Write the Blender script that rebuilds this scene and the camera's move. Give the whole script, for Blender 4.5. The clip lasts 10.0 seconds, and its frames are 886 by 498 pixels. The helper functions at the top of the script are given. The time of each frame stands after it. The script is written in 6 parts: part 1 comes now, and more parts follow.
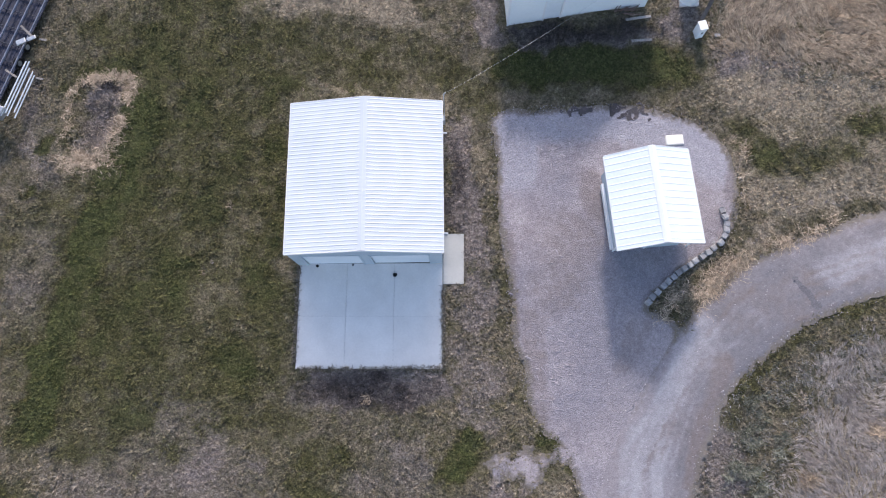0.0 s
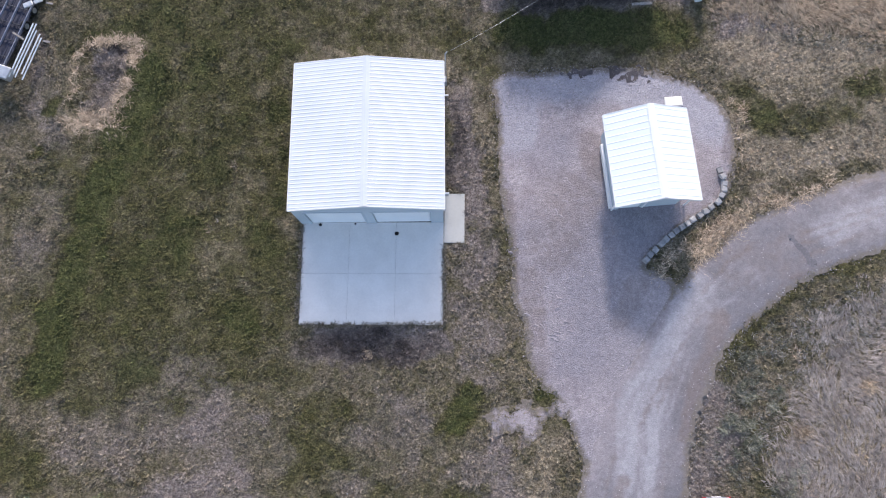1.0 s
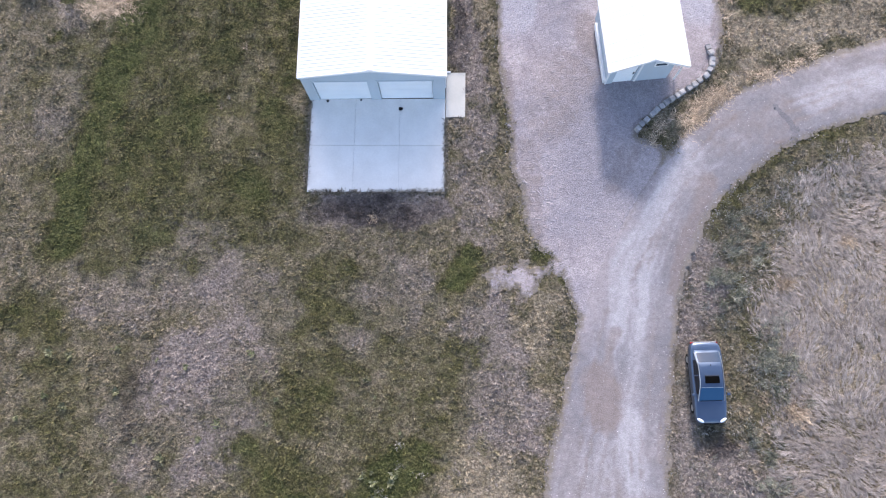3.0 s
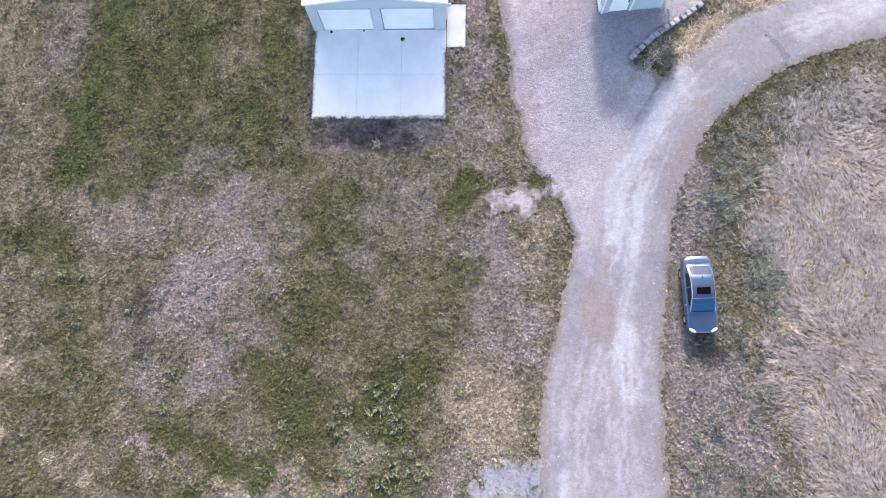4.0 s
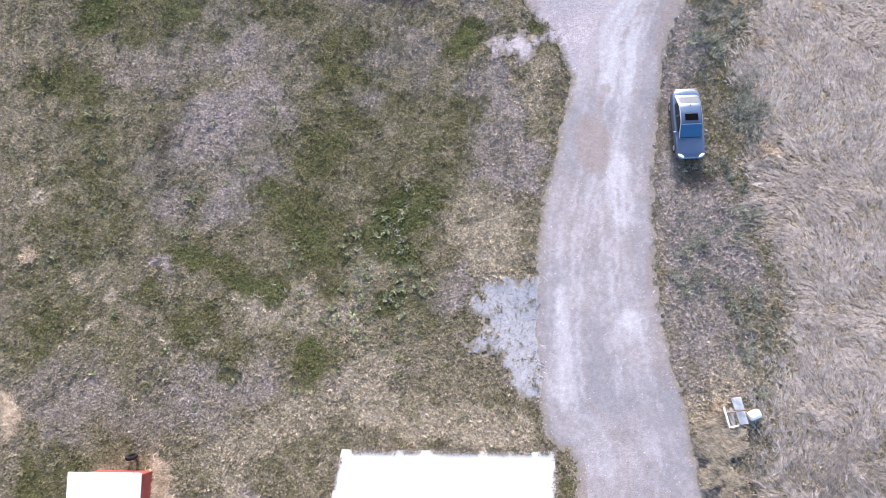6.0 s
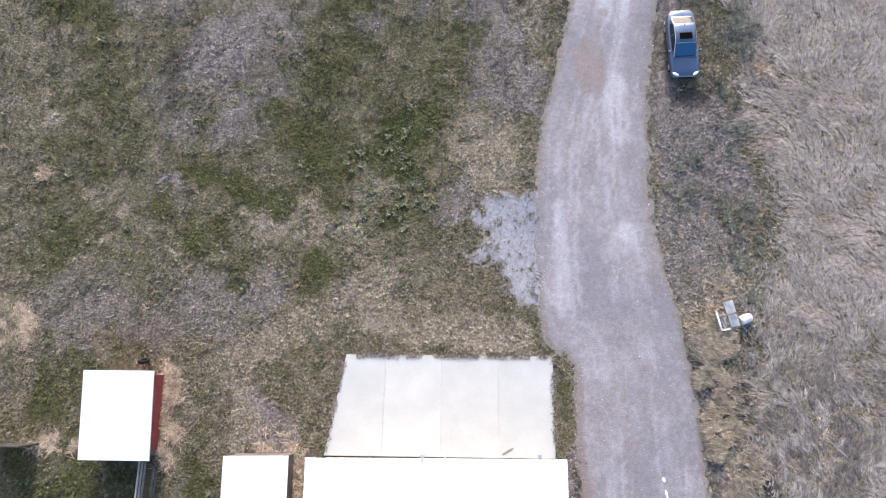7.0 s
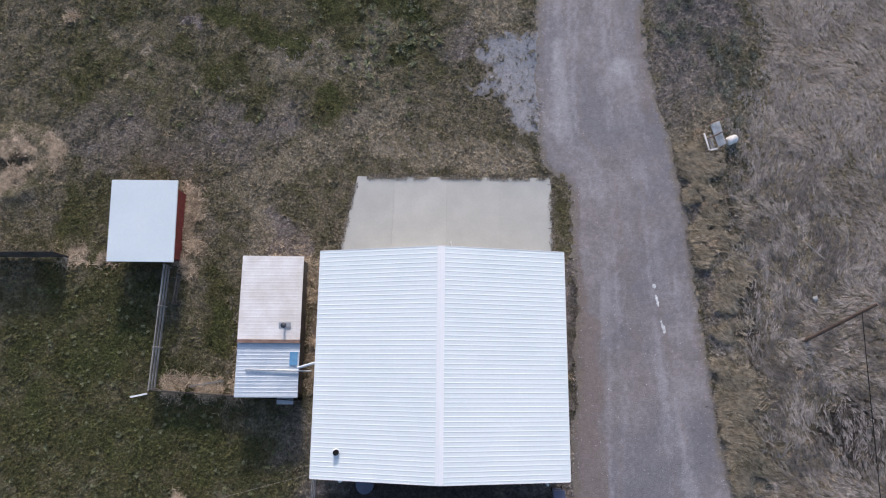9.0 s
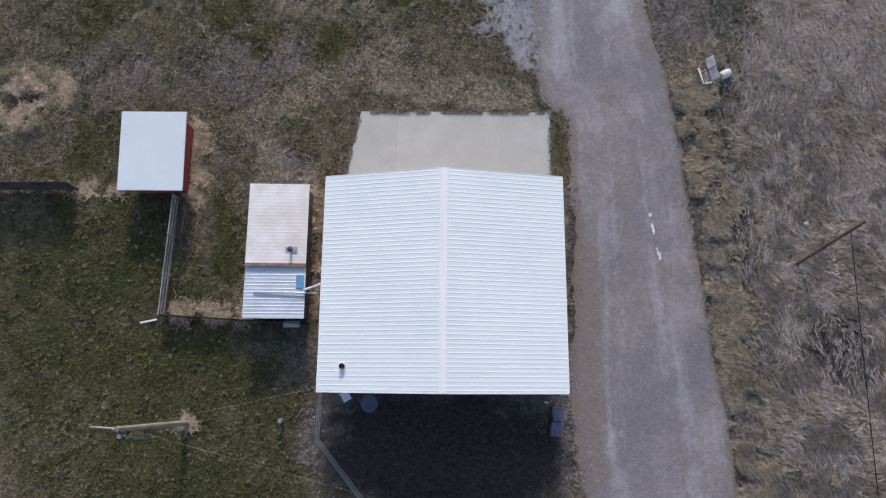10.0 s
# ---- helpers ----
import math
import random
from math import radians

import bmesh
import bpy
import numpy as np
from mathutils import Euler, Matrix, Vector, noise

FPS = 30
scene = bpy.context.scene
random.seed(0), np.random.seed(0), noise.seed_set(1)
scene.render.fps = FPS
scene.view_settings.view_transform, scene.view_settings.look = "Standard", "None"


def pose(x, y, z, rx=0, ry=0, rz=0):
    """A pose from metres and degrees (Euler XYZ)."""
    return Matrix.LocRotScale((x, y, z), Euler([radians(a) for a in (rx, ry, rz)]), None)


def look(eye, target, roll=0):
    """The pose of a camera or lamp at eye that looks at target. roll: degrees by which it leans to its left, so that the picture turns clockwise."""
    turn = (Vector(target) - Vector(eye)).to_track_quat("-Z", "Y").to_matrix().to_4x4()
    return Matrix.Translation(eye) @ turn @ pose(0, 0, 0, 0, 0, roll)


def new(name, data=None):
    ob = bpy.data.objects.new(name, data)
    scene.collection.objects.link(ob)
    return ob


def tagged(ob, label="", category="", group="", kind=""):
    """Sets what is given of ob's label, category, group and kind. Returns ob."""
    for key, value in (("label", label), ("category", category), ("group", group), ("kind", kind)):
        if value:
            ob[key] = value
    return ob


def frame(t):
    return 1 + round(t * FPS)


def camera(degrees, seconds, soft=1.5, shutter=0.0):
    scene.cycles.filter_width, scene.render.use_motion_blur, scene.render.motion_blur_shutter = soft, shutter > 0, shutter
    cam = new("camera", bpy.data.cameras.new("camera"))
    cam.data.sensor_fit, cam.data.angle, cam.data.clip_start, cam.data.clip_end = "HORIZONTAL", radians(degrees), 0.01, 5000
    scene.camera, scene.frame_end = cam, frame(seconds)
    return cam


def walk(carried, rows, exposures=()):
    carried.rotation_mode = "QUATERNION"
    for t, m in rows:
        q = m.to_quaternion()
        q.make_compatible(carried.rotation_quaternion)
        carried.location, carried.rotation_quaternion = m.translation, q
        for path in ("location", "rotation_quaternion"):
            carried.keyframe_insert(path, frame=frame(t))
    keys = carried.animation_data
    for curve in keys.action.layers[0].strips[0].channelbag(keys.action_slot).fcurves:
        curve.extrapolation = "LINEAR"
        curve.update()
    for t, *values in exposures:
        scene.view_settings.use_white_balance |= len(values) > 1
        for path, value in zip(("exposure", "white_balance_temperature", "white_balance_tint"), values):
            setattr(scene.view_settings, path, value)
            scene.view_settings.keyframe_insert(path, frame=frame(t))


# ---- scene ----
cam = camera(70.7, 10.0, soft=1.12)
PATH = [
    (0, (0.852, -7.199, 36.116), (0.807, -6.753, 34.166), -5.8),
    (0.5, (0.939, -7.984, 36.177), (0.887, -7.554, 34.224), -6.7),
    (1, (0.931, -9.271, 36.228), (0.879, -8.848, 34.274), -6.8),
    (1.5, (0.935, -11.054, 36.225), (0.883, -10.627, 34.272), -6.8),
    (2, (0.838, -13.165, 36.204), (0.79, -12.728, 34.253), -6.1),
    (2.5, (0.923, -15.414, 36.202), (0.87, -14.972, 34.252), -6.4),
    (4, (0.651, -21.853, 36.56), (0.611, -21.446, 34.602), -5.3),
    (4.5, (0.625, -24.275, 36.632), (0.583, -23.873, 34.673), -5.5),
    (5, (0.553, -26.752, 36.697), (0.513, -26.356, 34.737), -5.3),
    (5.5, (0.522, -29.414, 36.767), (0.482, -29.015, 34.807), -5.3),
    (7, (0.731, -37.321, 36.992), (0.677, -36.926, 35.032), -7.3),
    (7.5, (0.641, -40.033, 37.075), (0.589, -39.639, 35.114), -6.7),
    (8, (0.615, -42.877, 37.08), (0.563, -42.477, 35.121), -6.7),
    (8.5, (0.51, -45.62, 37.157), (0.461, -45.221, 35.198), -6.3),
    (9, (0.421, -48.261, 37.268), (0.374, -47.867, 35.308), -6.0),
    (9.5, (0.274, -50.888, 37.365), (0.232, -50.497, 35.404), -5.3),
    (10, (0.244, -52.655, 37.428), (0.204, -52.261, 35.467), -5.1),
]
EXPOSURE = ((0, 1.0, 18), (1, 1.05, 18), (2.5, 1.3, 19), (4, 1.78, 19), (4.5, 1.9, 18), (5.5, 1.93, 18), (7, 1.47, 17), (7.5, 1.27, 16), (8, 0.95, 16), (9, 0.5, 16), (10, 0.38, 16))
walk(cam, [(t, look(eye, target, roll)) for t, eye, target, roll in PATH],
     exposures=[(t, e, 6550, tint) for t, e, tint in EXPOSURE])

# ---- light ----
world = bpy.data.worlds.new("sky")
scene.world = world
world.use_nodes = True
wn = world.node_tree.nodes
sky = wn.new("ShaderNodeTexSky")
sky.sky_type, sky.sun_disc = "NISHITA", False
sky.sun_elevation, sky.sun_rotation = radians(25), radians(0)
sky.air_density, sky.dust_density, sky.ozone_density = 1.0, 1.5, 1.0
wn["Background"].inputs["Strength"].default_value = 0.15
world.node_tree.links.new(sky.outputs["Color"], wn["Background"].inputs["Color"])

sun = new("sun", bpy.data.lights.new("sun", "SUN"))
sun.data.energy, sun.data.angle, sun.data.color = 2.3, radians(6), (1.0, 0.95, 0.89)
sun.matrix_world = look((0, 40, 40 * math.tan(radians(25))), (0, 0, 0))


# ---- materials ----
def nodes_of(name):
    m = bpy.data.materials.new(name)
    m.use_nodes = True
    return m, m.node_tree.nodes, m.node_tree.links


def noise_node(n, l, scale, detail=4.0, rough=0.55):
    geo, tex = n.new("ShaderNodeNewGeometry"), n.new("ShaderNodeTexNoise")
    tex.inputs["Scale"].default_value, tex.inputs["Detail"].default_value = scale, detail
    tex.inputs["Roughness"].default_value = rough
    l.new(geo.outputs["Position"], tex.inputs["Vector"])
    return tex.outputs["Fac"]


def spread(n, l, value, lo, hi, out_lo=0.0, out_hi=1.0):
    r = n.new("ShaderNodeMapRange")
    for key, v in (("From Min", lo), ("From Max", hi), ("To Min", out_lo), ("To Max", out_hi)):
        r.inputs[key].default_value = v
    l.new(value, r.inputs["Value"])
    return r.outputs["Result"]


def blend(n, l, fac, a, b, mode="MIX"):
    mx = n.new("ShaderNodeMix")
    mx.data_type, mx.blend_type = "RGBA", mode
    for sock, v in ((mx.inputs[0], fac), (mx.inputs[6], a), (mx.inputs[7], b)):
        if isinstance(v, bpy.types.NodeSocket):
            l.new(v, sock)
        elif isinstance(v, (int, float)):
            sock.default_value = v
        else:
            sock.default_value = (*v, 1)
    return mx.outputs[2]


def arith(n, l, op, a, b):
    mt = n.new("ShaderNodeMath")
    mt.operation = op
    for sock, v in ((mt.inputs[0], a), (mt.inputs[1], b)):
        if isinstance(v, bpy.types.NodeSocket):
            l.new(v, sock)
        else:
            sock.default_value = v
    return mt.outputs[0]


def attr(n, name):
    a = n.new("ShaderNodeAttribute")
    a.attribute_name = name
    return a.outputs["Fac"]


def relief(n, l, height, strength, distance, bsdf):
    b = n.new("ShaderNodeBump")
    b.inputs["Strength"].default_value, b.inputs["Distance"].default_value = strength, distance
    l.new(height, b.inputs["Height"])
    l.new(b.outputs["Normal"], bsdf.inputs["Normal"])


def surface(name, c1, c2, scale=1.5, fine=25.0, grain=0.25, rough=0.8, metal=0.0, bump=0.2, bump_scale=40.0, vary=0.0, island=0.0, coat=0.0, gloss=0.5):
    """Two colours mixed by large stains, a fine grain over them, relief, and a change from piece to piece."""
    m, n, l = nodes_of(name)
    bsdf = n["Principled BSDF"]
    col = blend(n, l, spread(n, l, noise_node(n, l, scale, 5), 0.35, 0.65), c1, c2)
    g = spread(n, l, noise_node(n, l, fine, 3), 0.25, 0.75, 1 - grain, 1 + grain)
    if vary:
        oi = n.new("ShaderNodeObjectInfo")
        g = arith(n, l, "MULTIPLY", g, spread(n, l, oi.outputs["Random"], 0, 1, 1 - vary, 1 + vary))
    if island:
        ge = n.new("ShaderNodeNewGeometry")
        g = arith(n, l, "MULTIPLY", g, spread(n, l, ge.outputs["Random Per Island"], 0, 1, 1 - island, 1 + island))
    cc = n.new("ShaderNodeCombineColor")
    for i in range(3):
        l.new(g, cc.inputs[i])
    l.new(blend(n, l, 1.0, col, cc.outputs[0], "MULTIPLY"), bsdf.inputs["Base Color"])
    bsdf.inputs["Metallic"].default_value = metal
    bsdf.inputs["Coat Weight"].default_value = coat
    bsdf.inputs["Specular IOR Level"].default_value = gloss
    l.new(spread(n, l, noise_node(n, l, scale * 4, 4), 0.3, 0.7, max(0.03, rough - 0.08), min(1, rough + 0.08)), bsdf.inputs["Roughness"])
    if bump:
        relief(n, l, noise_node(n, l, bump_scale, 4), bump, 0.02, bsdf)
    return m


def turf_colour(n, l):
    """Thatch, green sward, straw and bare soil by the zones of the plan, broken up by noise."""
    mid, small = noise_node(n, l, 0.9, 6, 0.72), noise_node(n, l, 6.5, 6, 0.72)
    brk = arith(n, l, "ADD", arith(n, l, "MULTIPLY", mid, 1.0), arith(n, l, "MULTIPLY", small, 0.6))
    col = blend(n, l, spread(n, l, small, 0.36, 0.64), (0.13, 0.109, 0.073), (0.345, 0.297, 0.215))
    col = blend(n, l, spread(n, l, noise_node(n, l, 1.1, 6, 0.72), 0.43, 0.60, 0, 0.75), col, (0.122, 0.113, 0.055))
    for zone, a, b in (("bare", (0.22, 0.185, 0.168), (0.385, 0.333, 0.305)), ("dry", (0.26, 0.215, 0.152), (0.51, 0.435, 0.325)), ("lush", (0.040, 0.042, 0.015), (0.142, 0.137, 0.053))):
        tone = blend(n, l, spread(n, l, small, 0.33, 0.67), a, b)
        if zone == "lush":
            tone = blend(n, l, spread(n, l, attr(n, zone), 0.7, 0.92, 0, 0.6), tone, (0.068, 0.09, 0.024))
        edge = arith(n, l, "ADD", attr(n, zone), arith(n, l, "MULTIPLY", arith(n, l, "SUBTRACT", brk, 0.8), 1.5))
        col = blend(n, l, spread(n, l, edge, 0.15, 0.72, 0, 0.92), col, tone)
    # dark soil and painted shade both pull the colour towards near-black
    darkened = spread(n, l, arith(n, l, "ADD", attr(n, "shade_soil"), arith(n, l, "SUBTRACT", brk, 0.8)), 0.2, 0.7, 0, 0.85)
    col = blend(n, l, darkened, col, (0.052, 0.043, 0.041))
    return times(n, l, col, spread(n, l, noise_node(n, l, 3.2, 5, 0.72), 0.33, 0.67, 0.66, 1.34))


def times(n, l, col, g):
    cc = n.new("ShaderNodeCombineColor")
    for i in range(3):
        l.new(g, cc.inputs[i])
    return blend(n, l, 1.0, col, cc.outputs[0], "MULTIPLY")


def ground_material():
    m, n, l = nodes_of("meadow_soil")
    bsdf = n["Principled BSDF"]
    speck = noise_node(n, l, 22, 4, 0.75)
    g = spread(n, l, speck, 0.3, 0.7, 0.5, 1.45)
    g = arith(n, l, "MULTIPLY", g, spread(n, l, noise_node(n, l, 8, 4, 0.7), 0.3, 0.7, 0.6, 1.35))
    l.new(times(n, l, turf_colour(n, l), g), bsdf.inputs["Base Color"])
    bsdf.inputs["Roughness"].default_value = 0.95
    bsdf.inputs["Specular IOR Level"].default_value = 0.2
    relief(n, l, arith(n, l, "ADD", arith(n, l, "MULTIPLY", noise_node(n, l, 5.5, 3, 0.6), 2.0), speck), 1.0, 0.16, bsdf)
    return m


def turf_blade_material():
    """Short blades take the colour of the ground they grow on, each a little lighter or darker."""
    m, n, l = nodes_of("turf_blades")
    bsdf = n["Principled BSDF"]
    ge = n.new("ShaderNodeNewGeometry")
    shade = arith(n, l, "MULTIPLY", spread(n, l, ge.outputs["Random Per Island"], 0, 1, 0.84, 1.18), attr(n, "tone"))
    l.new(times(n, l, turf_colour(n, l), shade), bsdf.inputs["Base Color"])
    bsdf.inputs["Roughness"].default_value = 0.8
    bsdf.inputs["Specular IOR Level"].default_value = 0.2
    return m


def gravel_material(name, c1, c2, track=None, coarse=0.45, speckle=0.16):
    """Crushed stone: single stones by a cell pattern, packed and paler where wheels run."""
    m, n, l = nodes_of(name)
    bsdf = n["Principled BSDF"]
    geo, vor = n.new("ShaderNodeNewGeometry"), n.new("ShaderNodeTexVoronoi")
    vor.inputs["Scale"].default_value = 22
    l.new(geo.outputs["Position"], vor.inputs["Vector"])
    sep = n.new("ShaderNodeSeparateColor")
    l.new(vor.outputs["Color"], sep.inputs[0])
    col = blend(n, l, spread(n, l, noise_node(n, l, 0.5, 6, 0.65), 0.35, 0.65), c1, c2)
    col = blend(n, l, spread(n, l, noise_node(n, l, 0.16, 5, 0.6), 0.42, 0.6, 0, 0.8), col, (c1[0] * 0.86, c1[1] * 0.93, c1[2] * 1.0))
    col = blend(n, l, attr(n, "joined"), col, (0.315, 0.283, 0.29))
    if track:
        w = arith(n, l, "ADD", attr(n, "packed"), arith(n, l, "MULTIPLY", arith(n, l, "SUBTRACT", noise_node(n, l, 0.8, 5, 0.6), 0.5), 0.9))
        col = blend(n, l, spread(n, l, w, 0.2, 1.0, 0, 0.88), col, track)
    silt = arith(n, l, "ADD", attr(n, "silt"), arith(n, l, "MULTIPLY", arith(n, l, "SUBTRACT", noise_node(n, l, 1.3, 6, 0.7), 0.5), 1.2))
    col = blend(n, l, spread(n, l, silt, 0.1, 0.75, 0, 0.85), col, (0.19, 0.157, 0.147))
    dirt = spread(n, l, arith(n, l, "ADD", attr(n, "rim"), arith(n, l, "SUBTRACT", noise_node(n, l, 2.5, 5, 0.7), 0.5)), 0.35, 0.75)
    col = blend(n, l, dirt, col, (0.19, 0.165, 0.14))
    g = spread(n, l, sep.outputs[0], 0, 1, 1 - speckle, 1 + speckle)
    g = arith(n, l, "MULTIPLY", g, spread(n, l, noise_node(n, l, 4, 5, 0.7), 0.3, 0.7, 0.85, 1.15))
    cc = n.new("ShaderNodeCombineColor")
    for i in range(3):
        l.new(g, cc.inputs[i])
    l.new(blend(n, l, 1.0, col, cc.outputs[0], "MULTIPLY"), bsdf.inputs["Base Color"])
    bsdf.inputs["Roughness"].default_value = 0.9
    h = arith(n, l, "ADD", arith(n, l, "MULTIPLY", vor.outputs["Distance"], -1.0), arith(n, l, "MULTIPLY", noise_node(n, l, 2.2, 5, 0.6), 1.6))
    relief(n, l, h, coarse, 0.04, bsdf)
    return m


def blade_material(name, c1, c2, c3, scale):
    """Grass blades, each of its own shade, in drifts of three colours."""
    m, n, l = nodes_of(name)
    bsdf = n["Principled BSDF"]
    ge = n.new("ShaderNodeNewGeometry")
    col = blend(n, l, spread(n, l, noise_node(n, l, scale, 5, 0.65), 0.38, 0.62), c1, c2)
    col = blend(n, l, spread(n, l, ge.outputs["Random Per Island"], 0.45, 1.0), col, c3)
    clump = spread(n, l, noise_node(n, l, 4.2, 4, 0.7), 0.34, 0.66, 0.62, 1.35)
    l.new(times(n, l, col, arith(n, l, "MULTIPLY", clump, attr(n, "tone"))), bsdf.inputs["Base Color"])
    bsdf.inputs["Roughness"].default_value = 0.75
    bsdf.inputs["Specular IOR Level"].default_value = 0.25
    return m


def glass_material(name, tint, rough=0.05):
    m, n, l = nodes_of(name)
    bsdf = n["Principled BSDF"]
    bsdf.inputs["Base Color"].default_value = (*tint, 1)
    bsdf.inputs["Roughness"].default_value = rough
    bsdf.inputs["Specular IOR Level"].default_value = 0.3
    return m


SOIL = ground_material()
ROAD = gravel_material("packed_gravel", (0.19, 0.171, 0.173), (0.255, 0.234, 0.238), (0.345, 0.335, 0.35), 0.3, 0.13)
LOT = gravel_material("loose_gravel", (0.27, 0.236, 0.244), (0.385, 0.345, 0.352), (0.335, 0.325, 0.355), 0.8, 0.2)
PALE = gravel_material("pale_gravel", (0.235, 0.232, 0.243), (0.315, 0.31, 0.324))
SCOUR = gravel_material("scoured_gravel", (0.15, 0.137, 0.14), (0.225, 0.207, 0.212))
MUD = gravel_material("dark_mud", (0.05, 0.043, 0.045), (0.1, 0.088, 0.09))
CHALK = gravel_material("chalk_streak", (0.5, 0.5, 0.5), (0.7, 0.7, 0.7))
# duller copy of the concrete, for slabs in full sun
CONCRETE_CREAM = surface("cream_concrete", (0.405, 0.407, 0.383), (0.457, 0.458, 0.43), 0.7, 12, 0.05, 0.85, 0, 0.12, 60, vary=0.03)
# lighter, warmer copy, offsetting the blue garage shade on the driveway pad
CONCRETE = surface("concrete", (0.71, 0.68, 0.63), (0.78, 0.75, 0.70), 0.7, 12, 0.05, 0.85, 0, 0.12, 60, vary=0.03)
JOINT = surface("joint_dirt", (0.26, 0.25, 0.24), (0.36, 0.35, 0.34), 2, 30, 0.2, 0.95)
ROOF_WHITE = surface("white_roof_metal", (0.695, 0.76, 0.765), (0.74, 0.795, 0.80), 0.35, 6, 0.025, 0.38, 0.0, 0.03, 8)
ROOF_PALE = surface("pale_blue_white_roof_metal", (0.545, 0.595, 0.625), (0.595, 0.64, 0.665), 0.35, 6, 0.025, 0.4, 0.0, 0.03, 8)
ROOF_CAP = surface("ridge_cap_metal", (0.79, 0.81, 0.82), (0.83, 0.84, 0.84), 0.5, 6, 0.02, 0.36, 0.0, 0.02, 8)
ROOF_WORN = surface("worn_white_metal", (0.66, 0.62, 0.58), (0.78, 0.76, 0.74), 0.9, 9, 0.06, 0.5, 0.0, 0.06, 12)
ROOF_BLUE = surface("galvanised_metal", (0.50, 0.57, 0.63), (0.62, 0.67, 0.71), 1.2, 9, 0.06, 0.42, 0.2, 0.05, 12)
RUST = surface("rusty_trim", (0.18, 0.11, 0.085), (0.26, 0.17, 0.14), 2.5, 20, 0.2, 0.8)
WALL_BLUE = surface("pale_blue_siding", (0.42, 0.49, 0.54), (0.46, 0.53, 0.58), 0.6, 10, 0.04, 0.6, 0, 0.05, 20)
WALL_WHITE = surface("white_siding", (0.78, 0.83, 0.85), (0.82, 0.86, 0.87), 0.6, 10, 0.04, 0.6, 0, 0.05, 20)
WALL_TAN = surface("tan_siding", (0.36, 0.34, 0.31), (0.42, 0.40, 0.365), 0.6, 10, 0.06, 0.7, 0, 0.05, 20)
WALL_RED = surface("barn_red_boards", (0.20, 0.035, 0.03), (0.28, 0.055, 0.045), 1.5, 14, 0.2, 0.8)
WALL_DARK = surface("weathered_boards", (0.09, 0.075, 0.065), (0.16, 0.135, 0.12), 1.5, 14, 0.25, 0.85)
DOOR_WHITE = surface("white_door_steel", (0.72, 0.77, 0.80), (0.77, 0.81, 0.83), 0.8, 10, 0.03, 0.45, 0, 0.03, 20)
TRIM_WHITE = surface("white_trim", (0.74, 0.75, 0.75), (0.80, 0.81, 0.81), 1.0, 12, 0.04, 0.5)
# near-black colour stands in for the unlit inside of the open sunroof
OPENING_BLACK = surface("unlit_opening_black", (0.003, 0.003, 0.003), (0.005, 0.005, 0.005), 3, 30, 0.2, 1.0, gloss=0.02)
RUBBER = surface("black_rubber", (0.012, 0.012, 0.013), (0.02, 0.02, 0.02), 3, 30, 0.2, 0.85, gloss=0.12)
WOOD_GREY = surface("grey_fence_wood", (0.22, 0.205, 0.19), (0.34, 0.315, 0.29), 1.5, 18, 0.25, 0.9, vary=0.2)
WOOD_DARK = surface("dark_fence_wood", (0.075, 0.065, 0.058), (0.14, 0.12, 0.105), 1.5, 18, 0.25, 0.9, vary=0.2)
# fence wood darkened in colour for the shade on its south faces
WOOD_SHADED = surface("shade_black_fence_wood", (0.024, 0.021, 0.02), (0.05, 0.045, 0.042), 1.5, 18, 0.25, 0.9, vary=0.2)
WOOD_POLE = surface("pole_wood", (0.20, 0.16, 0.128), (0.30, 0.25, 0.205), 1.2, 16, 0.25, 0.9)
POLE_DARK = surface("creosote_wood", (0.07, 0.045, 0.035), (0.12, 0.08, 0.06), 1.2, 16, 0.25, 0.9)
STONE = surface("split_stone_block", (0.25, 0.25, 0.255), (0.37, 0.365, 0.36), 3, 25, 0.18, 0.9, 0, 0.5, 20, vary=0.14)
STEEL = surface("galvanised_steel", (0.42, 0.44, 0.46), (0.55, 0.57, 0.58), 3, 25, 0.1, 0.4, 0.7)
DARK_STEEL = surface("dark_steel", (0.035, 0.04, 0.05), (0.07, 0.075, 0.09), 2, 25, 0.2, 0.6, 0.3)
PVC = surface("white_pipe", (0.68, 0.71, 0.74), (0.78, 0.8, 0.82), 2, 20, 0.08, 0.45)
BLUE_TARP = surface("blue_sheet", (0.10, 0.27, 0.46), (0.14, 0.34, 0.54), 2, 20, 0.1, 0.6)
# blue-black deck colour carries the shade seen between the trailer rails
DECK_SHADED = surface("shade_dark_deck", (0.012, 0.015, 0.03), (0.034, 0.039, 0.066), 2, 25, 0.25, 0.8)
STEEL_BLUE = surface("blue_grey_steel", (0.12, 0.14, 0.19), (0.2, 0.22, 0.28), 2, 25, 0.15, 0.6)
BIN_BLUE = surface("grey_blue_plastic", (0.07, 0.08, 0.13), (0.10, 0.11, 0.17), 2, 20, 0.1, 0.55)
CAR_PAINT = surface("dark_blue_car_paint", (0.06, 0.095, 0.155), (0.068, 0.104, 0.168), 1.0, 60, 0.04, 0.36, 0.6, 0.0, coat=1.0)
# windscreen blue is the sky's reflection, put into the base colour
SKY_GLASS = glass_material("sky_blue_glass", (0.02, 0.085, 0.17))
SIDE_GLASS = glass_material("dark_car_glass", (0.01, 0.014, 0.02))
REAR_GLASS = glass_material("grey_car_glass", (0.03, 0.05, 0.085))
WINDOW_GLASS = glass_material("window_glass", (0.05, 0.07, 0.09))
LAMP_GLASS = glass_material("headlight_lens", (0.75, 0.8, 0.85), 0.12)
